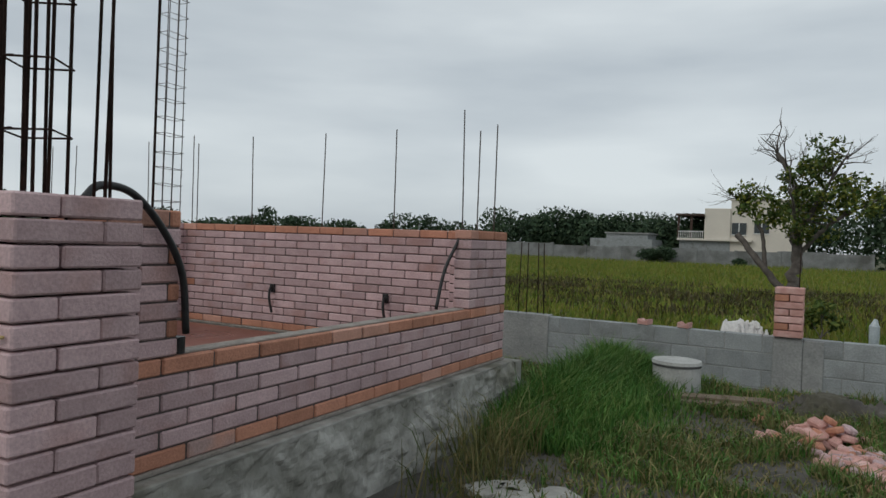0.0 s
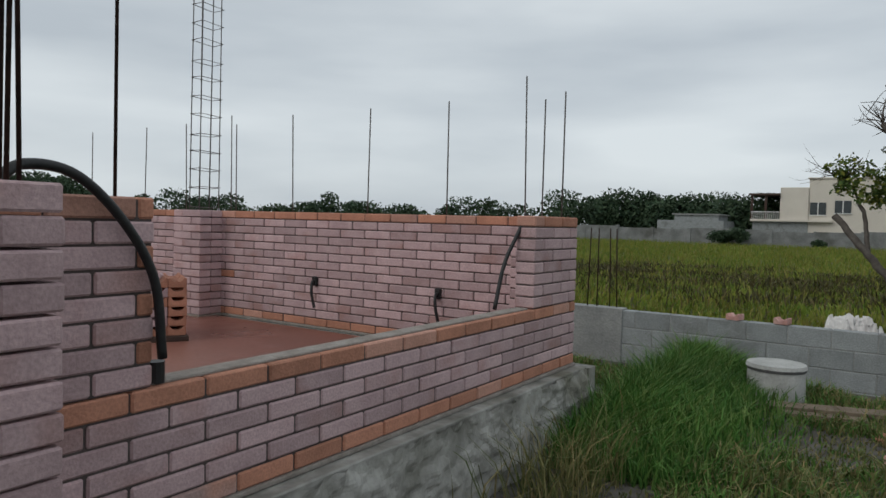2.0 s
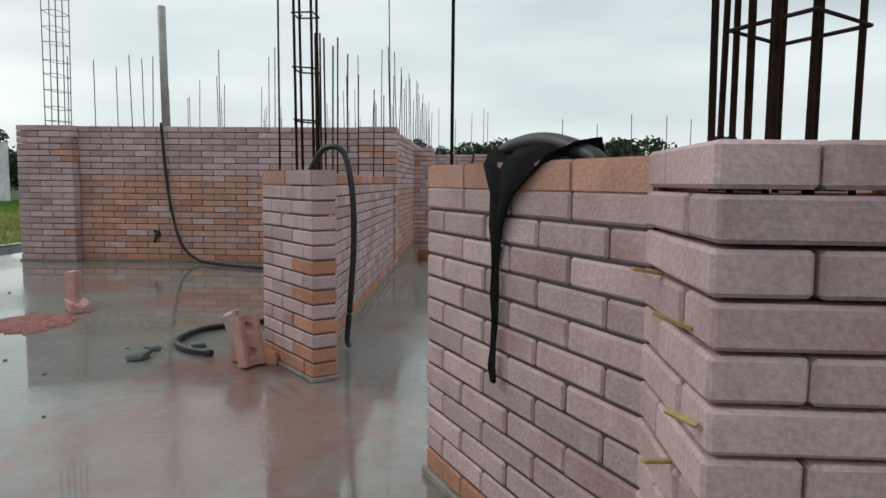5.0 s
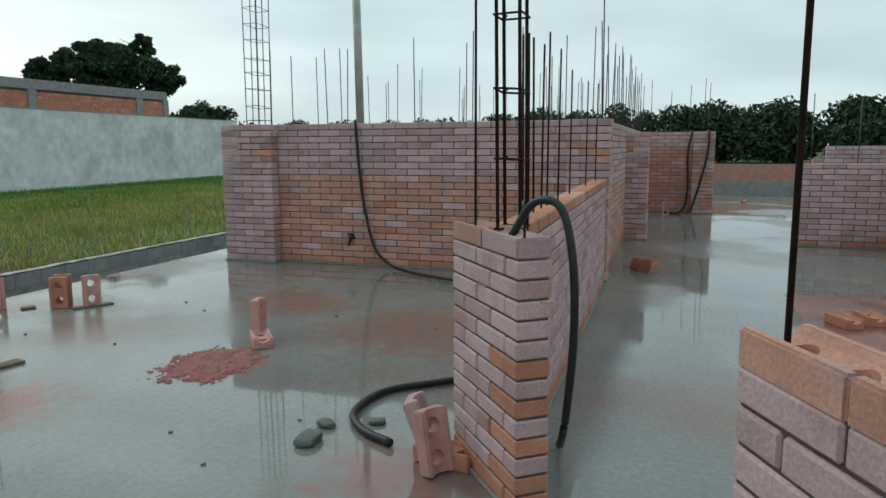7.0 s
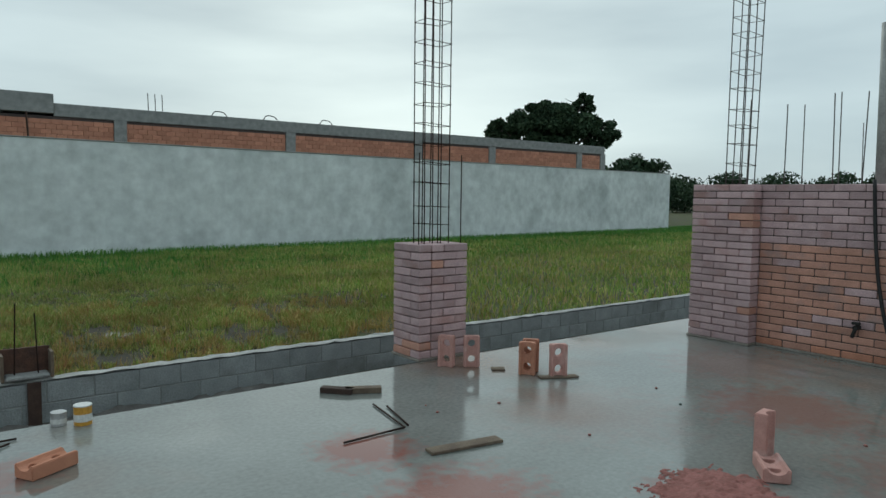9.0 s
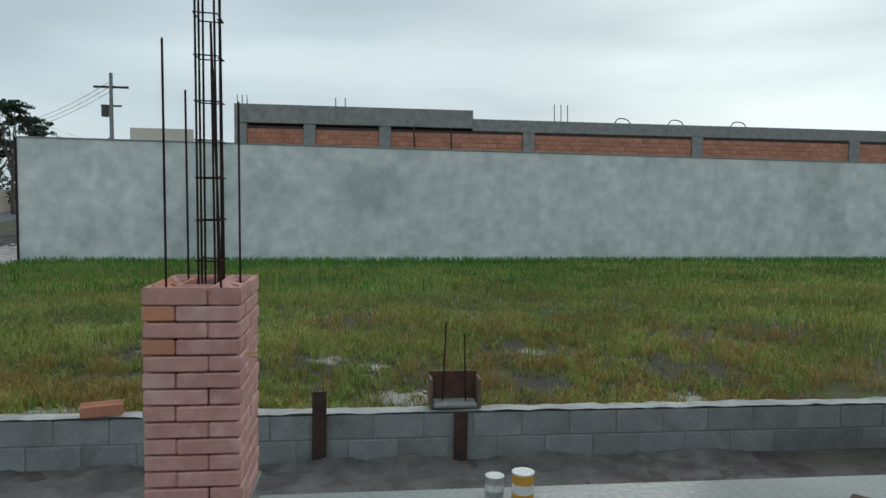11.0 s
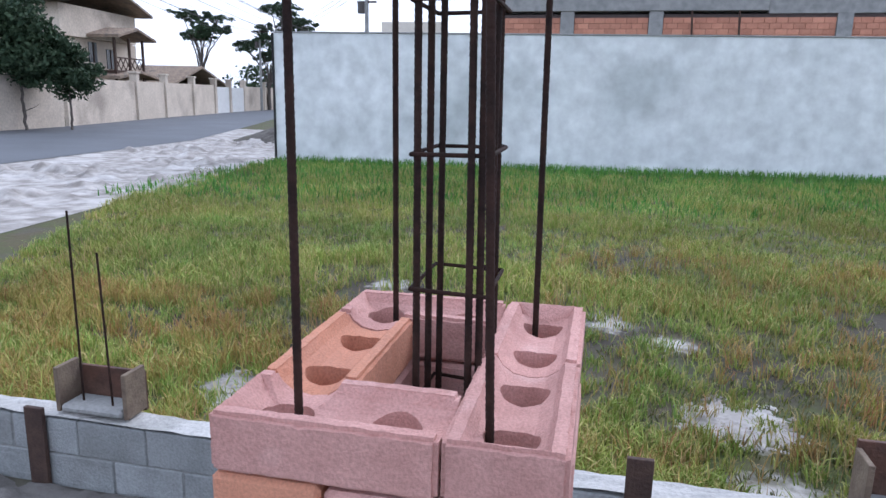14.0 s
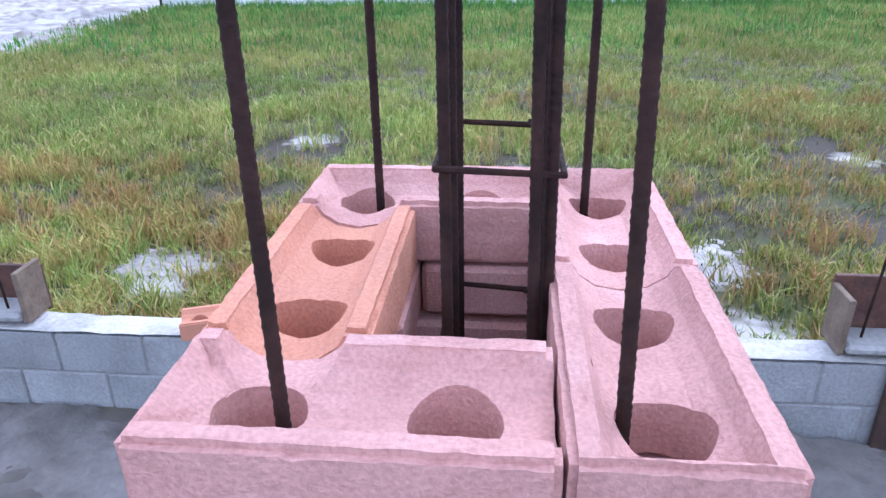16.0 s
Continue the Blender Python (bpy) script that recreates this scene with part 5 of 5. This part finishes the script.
for y in (-4.6, -4.1, -3.82, -2.92, -2.27, -2.19, -1.6, -1.1, -0.8):
    rod(-9.78, y, 1.75, rng.uniform(0.85, 1.1), (rng.uniform(-1, 1), rng.uniform(-1, 1)), 0.006, GREYROD)
for x in np.linspace(-10.5, -18.0, 22):
    rod(float(x), -0.78, 1.75, rng.uniform(0.8, 1.3), (rng.uniform(-1.5, 1.5), rng.uniform(-1.5, 1.5)), 0.007, GREYROD)
for y in (-0.6, -0.2, 0.2, 0.5, 0.6):
    rod(-18.3, y, 1.75, rng.uniform(0.9, 1.2), (rng.uniform(-1, 1), rng.uniform(-1, 1)), 0.007, GREYROD)
for y in (1.9, 2.5, 3.1, 3.7, 4.1):
    rod(-13.2, y, 1.2, rng.uniform(0.9, 1.1), (rng.uniform(-1, 1), rng.uniform(-1, 1)), 0.007, GREYROD)
rod(-10.4, -0.76, 1.7, 2.4, (0, 6), 0.008, GREYROD)
for i in range(34):
    rod(rng.uniform(-23, -11), rng.uniform(-5.8, -1.5), -0.01, rng.uniform(2.6, 3.1), (rng.uniform(-1.5, 1.5), rng.uniform(-1.5, 1.5)), 0.007, GREYROD, label="grey steel rod standing in a far wall line")
tagged(part("vent_pipe", tube([(-9.83, -3.67, 1.75), (-9.83, -3.69, 3.33)], 0.05, 14), PVC, smooth=True), "tall grey plastic pipe rising from a brick wall", "pipe")

# ---- hoses, cloth ----
hose("hose", [(-2.02, 1.29, 1.15), (-2.05, 1.38, 1.21), (-2.07, 1.54, 1.19), (-2.08, 1.70, 1.05), (-2.085, 1.81, 0.86), (-2.09, 1.845, 0.60)], 0.016, "thick black hose looping over a brick jamb")
hose("hose", [(-9.66, -3.66, 1.82), (-9.67, -3.62, 1.2), (-9.66, -3.55, 0.7), (-9.64, -3.42, 0.25), (-9.58, -3.2, 0.06), (-9.36, -2.9, 0.03), (-9.1, -2.4, 0.025), (-8.95, -2.0, 0.025)], 0.018, "black hose hanging down a tan brick wall")
hose("hose", [(-4.62, -0.46, 1.12), (-4.58, -0.36, 1.26), (-4.52, -0.24, 1.25), (-4.47, -0.18, 1.05), (-4.47, -0.17, 0.75), (-4.52, -0.2, 0.42), (-4.7, -0.25, 0.2), (-4.95, -0.3, 0.08), (-5.1, -0.32, 0.03)], 0.017, "black hose arching over a wing wall to the floor")
hose("hose", [(-5.95, -0.95, 0.03), (-5.75, -1.2, 0.025), (-5.5, -1.45, 0.025), (-5.15, -1.48, 0.025), (-4.93, -1.33, 0.025), (-4.82, -1.12, 0.025)], 0.022, "thick black hose curling on the wet floor")
hose("hose", [(-4.86, -0.46, 1.0), (-4.88, -0.46, 1.2), (-4.93, -0.48, 1.22), (-5.0, -0.5, 1.12)], 0.017, "short black hose end looping at a wall top")
hose("hose", [(-2.22, 4.78, 1.15), (-2.25, 4.72, 1.02), (-2.30, 4.62, 0.8), (-2.31, 4.52, 0.5)], 0.014, "black hose hanging beside a window jamb")
hose("hose", [(-2.9, 0.56, 1.12), (-2.82, 0.6, 1.18), (-2.62, 0.7, 1.2), (-2.42, 0.8, 1.15), (-2.38, 0.82, 1.1)], 0.024, "corrugated black hose looping over the wing wall top")
hose("hose", [(-18.02, 0.28, 1.8), (-17.95, 0.2, 1.3), (-17.95, 0.22, 0.5), (-17.9, 0.1, 0.05), (-17.9, -0.3, 0.03)], 0.025, "black hose hanging on the passage end pier")
hose("hose", [(-17.96, 0.62, 1.8), (-17.94, 0.6, 1.3), (-17.93, 0.45, 0.6), (-17.92, 0.3, 0.05)], 0.025, "black hose hanging on the passage end pier")
for x, z in ((-4.83, 0.47), (-3.38, 0.46)):
    e = empty("pipe_stub", (x, 5.44, z), "short black pipe stub poking out of a brick wall", "pipe", "pipe stubs")
    part("socket", boxed(-0.03, -0.02, -0.05, 0.03, 0.012, 0.04, bev=0.006), HOSE, e)
    part("hose_end", tube(spline([(0, -0.01, 0), (0.005, -0.05, -0.02), (0.02, -0.07, -0.12), (0.05, -0.06, -0.26)], 4), 0.014, 8), HOSE, e)
for y, z in ((-3.74, 0.36), (-1.83, 0.39)):
    e = empty("valve", (-9.70, y, z), "dark tap valve on a tan brick wall", "valve", "valves")
    part("body", tube([(0, 0, 0), (0.09, 0, 0)], 0.025, 8), DARK, e)
    part("spout", tube([(0.07, 0, 0), (0.08, -0.03, -0.1)], 0.018, 8), DARK, e)
    part("knob", boxed(0.05, -0.04, 0.03, 0.09, 0.04, 0.06, bev=0.008), DARK, e)
tagged(part("pipe_elbow", tube([(-2.17, 1.875, 0.50), (-2.17, 1.875, 0.575)], 0.03, 12), HOSE), "black pipe end standing on the window sill", "pipe")
u = Vector((1.07, 0.55, 0)).normalized()
nrm = Vector((u.y, -u.x, 0))
bm = bmesh.new()
path = []
rows = []
o0 = Vector((-2.745, 0.655, 0))
prof = [(-0.08, 1.15, 0.16), (-0.02, 1.185, 0.2), (0.04, 1.175, 0.19), (0.083, 1.14, 0.14), (0.092, 1.05, 0.05), (0.094, 0.96, 0.032), (0.09, 0.9, 0.02), (0.092, 0.84, 0.012), (0.096, 0.76, 0.018), (0.092, 0.69, 0.010), (0.094, 0.61, 0.010), (0.1, 0.55, 0.02), (0.095, 0.50, 0.012)]
for d, z, w in prof:
    ring = []
    for k in range(9):
        s = (k / 8 - 0.5) * 2
        p = o0 + nrm * (d + 0.008 * math.sin(k * 2.1 + z * 9)) + u * (s * w + (0.14 * max(0, (z - 1.0)) / 0.18 * (1 if s > 0 else 0.2)))
        ring.append(bm.verts.new((p.x, p.y, z + (0.018 * math.sin(k * 1.7) if z > 1.1 else 0))))
    rows.append(ring)
for a, b in zip(rows, rows[1:]):
    for k in range(8):
        bm.faces.new((a[k], a[k + 1], b[k + 1], b[k]))
r = bmesh.ops.solidify(bm, geom=bm.faces[:], thickness=0.012)
tagged(part("cloth", bm, CLOTH, smooth=True), "black cloth bag with a strap hanging over the wing wall", "cloth")
for m in (pose(-2.02, 0.862, 0.92, 80, 0, 20), pose(-1.82, 0.86, 0.86, 70, 0, -15), pose(-1.76, 0.86, 0.72, 85, 20, -60), pose(-1.9, 0.86, 0.6, 80, 0, 30), pose(-1.6, -5.895, 0.66, 100, 0, 20), pose(-1.735, -6.05, 0.8, 90, 0, -60), pose(-1.735, -6.2, 0.75, 90, 0, -100), pose(-4.37, -0.25, 0.9, 80, 0, 60), pose(-4.6, -0.56, 0.9, 80, 0, 0)):
    b = boxed(-0.006, -0.005, -0.015, 0.006, 0.002, 0.05, bev=0.001)
    ob = part("wood_splinter", b, STRAW)
    ob.matrix_basis = m
    tagged(ob, "pale wood splinter stuck in a brick joint", "splinter", "joint splinters")

# ---- loose bricks and scraps on the slab ----
loose = {}


def loose_brick(x, y, z, rx, ry, rz, material=ORANGE, label="loose hollow brick with two round holes on the wet slab"):
    if material.name not in loose:
        loose[material.name] = trough_brick(0.30, False, False, material, "loose_brick")
    ob = new("loose_brick", loose[material.name])
    ob.matrix_basis = pose(x, y, z, rx, ry, rz)
    return tagged(ob, label, "brick", "loose bricks")


UP = "hollow brick standing on end on the wet slab"
for x, y, rz, mt in ((-6.28, -5.98, 35, ROSE), (-6.46, -5.85, 55, ROSE), (-6.70, -5.33, 40, ORANGE), (-6.82, -5.41, 42, ORANGE), (-6.86, -5.12, 60, ROSE)):
    loose_brick(x, y, 0.15, 0, 90, rz, mt, UP)
loose_brick(-6.42, -3.0, 0.15, 0, 90, 100, ROSE, UP)
loose_brick(-6.22, -2.80, 0.0, 0, 0, 40, ROSE)
loose_brick(-2.19, -5.63, 0.0, 0, 0, 60, ROSEO)
loose_brick(-2.83, -5.30, 0.0, 0, 0, 30, ROSEO)
loose_brick(-4.80, -0.98, 0.13, 0, 70, 100, PINK, "pale brick leaning on a broken heap by the wing wall")
loose_brick(-4.66, -0.86, 0.145, 0, 78, 60, ROSE, "dusty brick leaning by the wing wall")
loose_brick(-4.76, -0.80, 0.0, 0, 0, 80, ORANGE)
loose_brick(-10.5, -0.28, 0.0, 0, 0, 20, ORANGE)
loose_brick(-10.3, -0.2, 0.08, 0, 0, 50, ORANGE, "loose hollow brick lying on another brick")
loose_brick(-8.2, 1.5, 0.0, 0, 0, 25, ORANGE)
loose_brick(-8.35, 1.72, 0.0, 0, 0, 15, ORANGE)
loose_brick(-17.4, -0.2, 0.15, 0, 90, 0, PINK, UP)
loose_brick(-21.5, 1.6, 0.0, 0, 0, 0, ORANGE)
loose_brick(-0.34, -8.03, -0.095, 0, 0, 20, ROSEO, "salmon hollow brick lying on the block wall")


def stack(x, y, rz, nx, nz, label):
    e = empty("brick_stack", (x, y, 0), label, "brick stack", "brick stacks", rz=rz)
    part("pallet", boxed(-nx * 0.08, -0.17, 0.003, nx * 0.08, 0.47, 0.05, bev=0.005), DARKWOOD, e)
    me = trough_brick(0.30, False, False, ORANGE, "stacked_brick")
    mp = trough_brick(0.30, False, False, PINK, "stacked_brick")
    for k in range(nz):
        for j in range(2):
            for i in range(nx if k < nz - 2 else max(1, nx - 2)):
                ob = new("stacked_brick", me if rng.random() < 0.6 else mp)
                ob.parent = e
                ob.matrix_basis = pose(-nx * 0.076 + 0.076 + i * 0.152, j * 0.304, 0.05 + k * 0.082, 0, 0, 90 + rng.uniform(-2, 2))
    return e


stack(-5.4, 4.0, 60, 4, 8, "stack of orange hollow bricks on the red floor")
stack(-8.7, 2.75, 80, 4, 6, "low stack of mauve hollow bricks on the slab")


def plank(name, x0, y0, x1, y1, w, t, z, material, label):
    d = math.hypot(x1 - x0, y1 - y0)
    ob = part(name, boxed(0, -w / 2, 0, d, w / 2, t, bev=0.003), material)
    ob.matrix_basis = pose(x0, y0, z, 0, 0, math.degrees(math.atan2(y1 - y0, x1 - x0)))
    return tagged(ob, label, "plank", "wood scraps")


plank("wood_offcut", -4.88, -5.86, -5.06, -5.66, 0.08, 0.045, 0.001, DARKWOOD, "short dark wood offcut on the slab")
plank("wood_offcut", -5.02, -5.72, -5.28, -5.58, 0.08, 0.045, 0.001, WOOD, "short pale wood offcut on the slab")
plank("wood_offcut", -4.78, -4.24, -5.30, -4.16, 0.10, 0.02, 0.001, WOOD, "long thin wood offcut on the wet slab")
plank("wood_offcut", -6.52, -5.62, -6.62, -5.55, 0.10, 0.015, 0.001, WOOD, "small wood scrap beside a brick")
plank("wood_offcut", -6.66, -5.14, -6.98, -4.98, 0.09, 0.015, 0.001, WOOD, "small wood scrap beside a brick")
plank("board", -1.36, 6.98, -0.02, 7.4, 0.2, 0.035, G + 0.05, WOOD, "weathered grey board lying in the grass")
plank("board", -0.85, 6.98, -0.2, 7.14, 0.12, 0.03, G + 0.03, WOOD, "weathered grey board lying in the grass")
for pts in ([(-4.43, -4.69, 0.01), (-4.92, -4.71, 0.012)], [(-4.92, -4.71, 0.012), (-5.03, -5.3, 0.01)], [(-4.97, -4.74, 0.01), (-5.09, -5.2, 0.01)], [(-2.2, -5.95, 0.01), (-2.75, -5.98, 0.01)], [(-2.35, -5.85, 0.01), (-2.6, -5.82, 0.012), (-2.7, -5.9, 0.01)]):
    tagged(part("wire_scrap", tube(pts, 0.007, 6), STEEL), "bent piece of steel wire lying on the slab", "wire", "wire scraps")
for x, y, r_, h_, lid, body, lab in ((-3.02, -6.16, 0.05, 0.085, TIN, TIN, "small grey tin can on the slab edge"), (-3.16, -6.09, 0.058, 0.13, WHITEM, YELLOW, "yellow and white paint can on the slab edge")):
    e = empty("paint_can", (x, y, 0.001), lab, "paint can", "paint cans")
    part("body", tube([(0, 0, 0), (0, 0, h_)], r_, 20), body, e)
    part("lid", tube([(0, 0, h_), (0, 0, h_ + 0.008)], r_ * 1.04, 20), lid, e)
    part("label_band", tube([(0, 0, h_ * 0.2), (0, 0, h_ * 0.6)], r_ * 1.012, 20, False), WHITEM, e)


def stone(name, x, y, z, s, material, label, group="", seed=0, cat="stone"):
    bm = bmesh.new()
    bmesh.ops.create_icosphere(bm, subdivisions=2, radius=1)
    for v in bm.verts:
        k = 1 + 0.35 * noise.noise(v.co * 1.5 + Vector((seed * 7.1, seed * 3.3, 0)))
        v.co = Vector((max(-0.75, min(0.75, v.co.x * k)) * s[0], max(-0.75, min(0.75, v.co.y * k)) * s[1], (max(-0.7, min(0.7, v.co.z * k)) + 0.68) * s[2]))
    ob = part(name, bm, material)
    ob.matrix_basis = pose(x, y, z, 0, 0, seed * 57)
    return tagged(ob, label, cat, group)


for i, (x, y, s) in enumerate(((-4.74, -1.54, 0.1), (-4.96, -1.56, 0.07), (-5.08, -1.31, 0.06), (-1.86, -6.0, 0.08))):
    stone("stone_chunk", x, y, 0.0, (s, s * 0.7, s * 0.35), GREENST, "grey-green concrete chunk on the wet slab", "concrete chunks", i)
for i in range(14):
    c = rng.uniform(0.008, 0.018)
    stone("crumb", rng.uniform(-8, -3.5), rng.uniform(-5.4, -1.4), 0.0, (c, c * 0.8, c * 0.5), rng.choice((REDSAND, GREENST)), "small crumb of rubble on the slab", "rubble crumbs", i, "rubble")

# ---- south block wall with its formwork ----
sw = empty("block_wall_south", (0, 0, 0), "low grey concrete block wall between slab and field", "wall", kind="structure")
SY = -8.07


def block_course(parent, xa, xb, y, z, shift, hgt=0.2):
    course(parent, (xa, y), (xb, y), z, shift, lambda i, n: BLOCK, 0.14, hgt, 0.4, "block", 0.006)


for c in range(3):
    block_course(sw, 4.0, -16.0, SY, -0.73 + c * 0.2, c % 2)
part("joint_fill", boxed(-16, SY - 0.062, G - 0.2, 4.0, SY + 0.062, -0.14), CEMENT, sw)
bm = bmesh.new()
bmesh.ops.create_grid(bm, x_segments=240, y_segments=4, size=0.5)
for v in bm.verts:
    x = -6 + v.co.x * 20
    v.co = Vector((x, SY + v.co.y * 0.15, -0.118 + 0.022 * abs(noise.noise((x * 3, v.co.y * 4, 1))) + 0.012 * noise.noise((x * 14, v.co.y * 12, 3))))
part("mortar_cap", bm, PALECEM, sw, "lumpy mortar along the wall top")
for cx in (0.72, -3.06):
    f = empty("formwork_box", (cx, SY, -0.1), "small wooden formwork box with steel bars on the block wall", "formwork", "formwork boxes")
    part("board", boxed(-0.2, -0.135, -0.02, 0.2, -0.112, 0.27 if cx < 0 else 0.2, bev=0.003), FORMWOOD, f)
    part("side_board", boxed(-0.21, -0.11, 0, -0.185, 0.05, 0.24, bev=0.003), WOOD, f)
    part("side_board", boxed(0.185, -0.11, 0, 0.21, 0.05, 0.24, bev=0.003), WOOD, f)
    part("cement_fill", boxed(-0.18, -0.108, 0, 0.18, 0.06, 0.045, bev=0.015), CEMENT, f)
    part("bar", tube([(-0.09, 0, 0.0), (-0.07, 0.0, 0.85 if cx > 0 else 0.6)], 0.006, 6), STEEL, f)
    part("bar", tube([(0.1, -0.02, 0.0), (0.08, 0.0, 1.05 if cx > 0 else 0.7)], 0.006, 6), STEEL, f)
for x, top in ((-1.98, 0.07), (1.03, -0.07), (-3.1, -0.12)):
    ob = plank("stake", x, SY + 0.095, x + 0.001, SY + 0.095, 0.02, 0.09, 0, DARKWOOD, "brown wooden stake against the block wall")
    ob.data = bpy.data.meshes.new("stake")
    b = boxed(-0.055, -0.012, G - 0.1, 0.055, 0.014, top, bev=0.003)
    b.to_mesh(ob.data)
    b.free()
    ob.data.materials.append(DARKWOOD)
    ob.matrix_basis = pose(x, SY + 0.09, 0, 0, 0, 0)
dust("cement_heap", -2.72, -9.75, 0.42, 0.42, 0.03, "pale cement and sand patch in the grass", 4, SAND).location.z = G
dust("cement_heap", 0.6, -9.5, 0.5, 0.25, 0.025, "pale cement and sand patch in the grass", 9, SAND).location.z = G
bm = bmesh.new()
bmesh.ops.create_grid(bm, x_segments=220, y_segments=60, size=0.5)
for v in bm.verts:
    x, y = -1.0 + v.co.x * 9, -7.1 + v.co.y * 1.75
    v.co = Vector((x, y, G + 0.03 + 0.05 * noise.noise((x * 2.2, y * 2.2, 0)) + 0.035 * noise.noise((x * 8, y * 8, 3)) + 0.015 * noise.noise((x * 21, y * 21, 6))))
tagged(part("trodden_soil", bm, mat("grey_trodden_soil", (0.17, 0.16, 0.15), (0.09, 0.083, 0.075), 5, 0.95, 0.9, 40), smooth=True), "lumpy grey soil between the slab and the block wall", "soil", kind="structure")

# ---- north block fence, drum, rubble ----
nf = empty("block_fence_north", (0, 0, 0), "low grey concrete block fence with mortar joints", "wall", kind="structure")
NY = 8.47
for c in range(4):
    course(nf, (-3.6, NY), (4.5, NY), -0.70 + c * 0.2, c % 2, lambda i, n: BLOCK, 0.14, 0.2, 0.4, "block", 0.006)
part("joint_fill", boxed(-3.6, NY - 0.064, G - 0.2, 4.5, NY + 0.064, 0.08), CEMENT, nf)
part("post", boxed(-0.09, NY - 0.1, G - 0.1, 0.21, NY + 0.1, 0.1, bev=0.008), CEMENT, nf, "smooth grey concrete post")
part("post", boxed(-3.55, NY - 0.09, G - 0.1, -2.75, NY + 0.09, 0.115, bev=0.008), CEMENT, nf, "smooth grey concrete post")
part("smear", boxed(0.21, NY - 0.082, G - 0.1, 0.42, NY - 0.06, 0.08, bev=0.006), CEMENT, nf)
fp = empty("fence_post", (0, 0, 0), "small square post of rose-pink bricks on the fence", "brick post")
for c in range(7):
    a, b = (0, 1) if c % 2 else (1, 0)
    course(fp, (-0.09, NY - 0.075), (0.21, NY - 0.075), 0.102 + c * H_C, c % 2, lambda i, n: ROSE if rng.random() < 0.8 else ORANGE)
    course(fp, (-0.09, NY + 0.075), (0.21, NY + 0.075), 0.102 + c * H_C, c % 2, lambda i, n: ROSE)
rod(0.15, NY, 0.6, 0.45)
for x, y in ((-3.2, NY - 0.04), (-3.08, NY - 0.04), (-2.95, NY + 0.04), (-2.85, NY)):
    rod(x, y, 0.1, 0.95, (rng.uniform(-2, 2), rng.uniform(-2, 3)), 0.007)
for x in (-1.53, -1.06):
    loose_brick(x, NY, 0.1, 0, 0, 90 + x * 10, ROSE, "half rose brick lying on the block fence").matrix_basis @= Matrix.Diagonal((0.5, 0.9, 0.8, 1))
dust("sand_heap", -0.45, 8.95, 0.75, 0.4, 0.8, "heap of white sand behind the fence", 3, mat("white_sand", (0.72, 0.70, 0.68), (0.62, 0.6, 0.58), 6, 0.95, 0.8, 30)).location.z = G
dr = empty("cement_drum", (-0.98, 7.56, G - 0.02), "pale concrete drum with a lid and a dark band", "drum")
part("body", tube([(0, 0, 0), (0, 0, 0.33)], [0.255, 0.248], 32), DRUM, dr, smooth=False)
part("band", tube([(0, 0, 0.325), (0, 0, 0.352)], 0.256, 32), RUBBER, dr, "dark rubber band")
part("lid", tube([(0, 0, 0.352), (0, 0, 0.385)], [0.264, 0.254], 32), DRUM, dr)
for i in range(130):
    t = rng.random()
    x, y = 0.2 + 0.62 * t + rng.gauss(0, 0.14), 6.5 - 1.1 * t + rng.gauss(0, 0.2)
    hgt = max(0, 0.16 - 0.5 * math.hypot(x - 0.45, y - 6.2)) * rng.random() * 1.6
    ob = new("broken_brick", brick_mesh(rng.choice((0.09, 0.12, 0.15)), 0.09, 0.06, rng.choice((ROSE, ROSE, PINK, ORANGE)), 0.012))
    ob.matrix_basis = pose(x, y, G + 0.0 + hgt, rng.uniform(-28, 28), rng.uniform(-28, 28), rng.uniform(0, 360))
    tagged(ob, "broken pink brick in a rubble heap on the soil", "brick", "rubble heap")
for i in range(6):
    stone("rubble_lump", -1.3 + rng.gauss(0, 0.1), 7.42 + rng.gauss(0, 0.1), G - 0.02, (0.09, 0.07, 0.07), ORANGE, "broken orange brick lump beside the drum", "drum rubble", i, "rubble")
for i in range(4):
    stone("foundation_lump", -1.5 + 0.16 * i + rng.gauss(0, 0.05), 3.75 + rng.gauss(0, 0.12), G - 0.03, (0.2, 0.16, 0.06), FOUND, "lump of spilled concrete at the foundation foot", "concrete lumps", i + 20, "concrete")
dust("soil_heap", 0.55, 7.45, 0.7, 0.5, 0.22, "low heap of dark wet soil", 6, SOIL).location.z = G
b = empty("plastic_bottle", (0.95, 9.6, 0.0), "clear plastic bottle in the grass behind the fence", "bottle")
part("body", tube([(0, 0, -0.5), (0, 0, 0.2)], [0.05, 0.06], 10), PLASTIC, b)
part("neck", tube([(0, 0, 0.2), (0.01, 0, 0.28)], [0.05, 0.02], 10), PLASTIC, b)
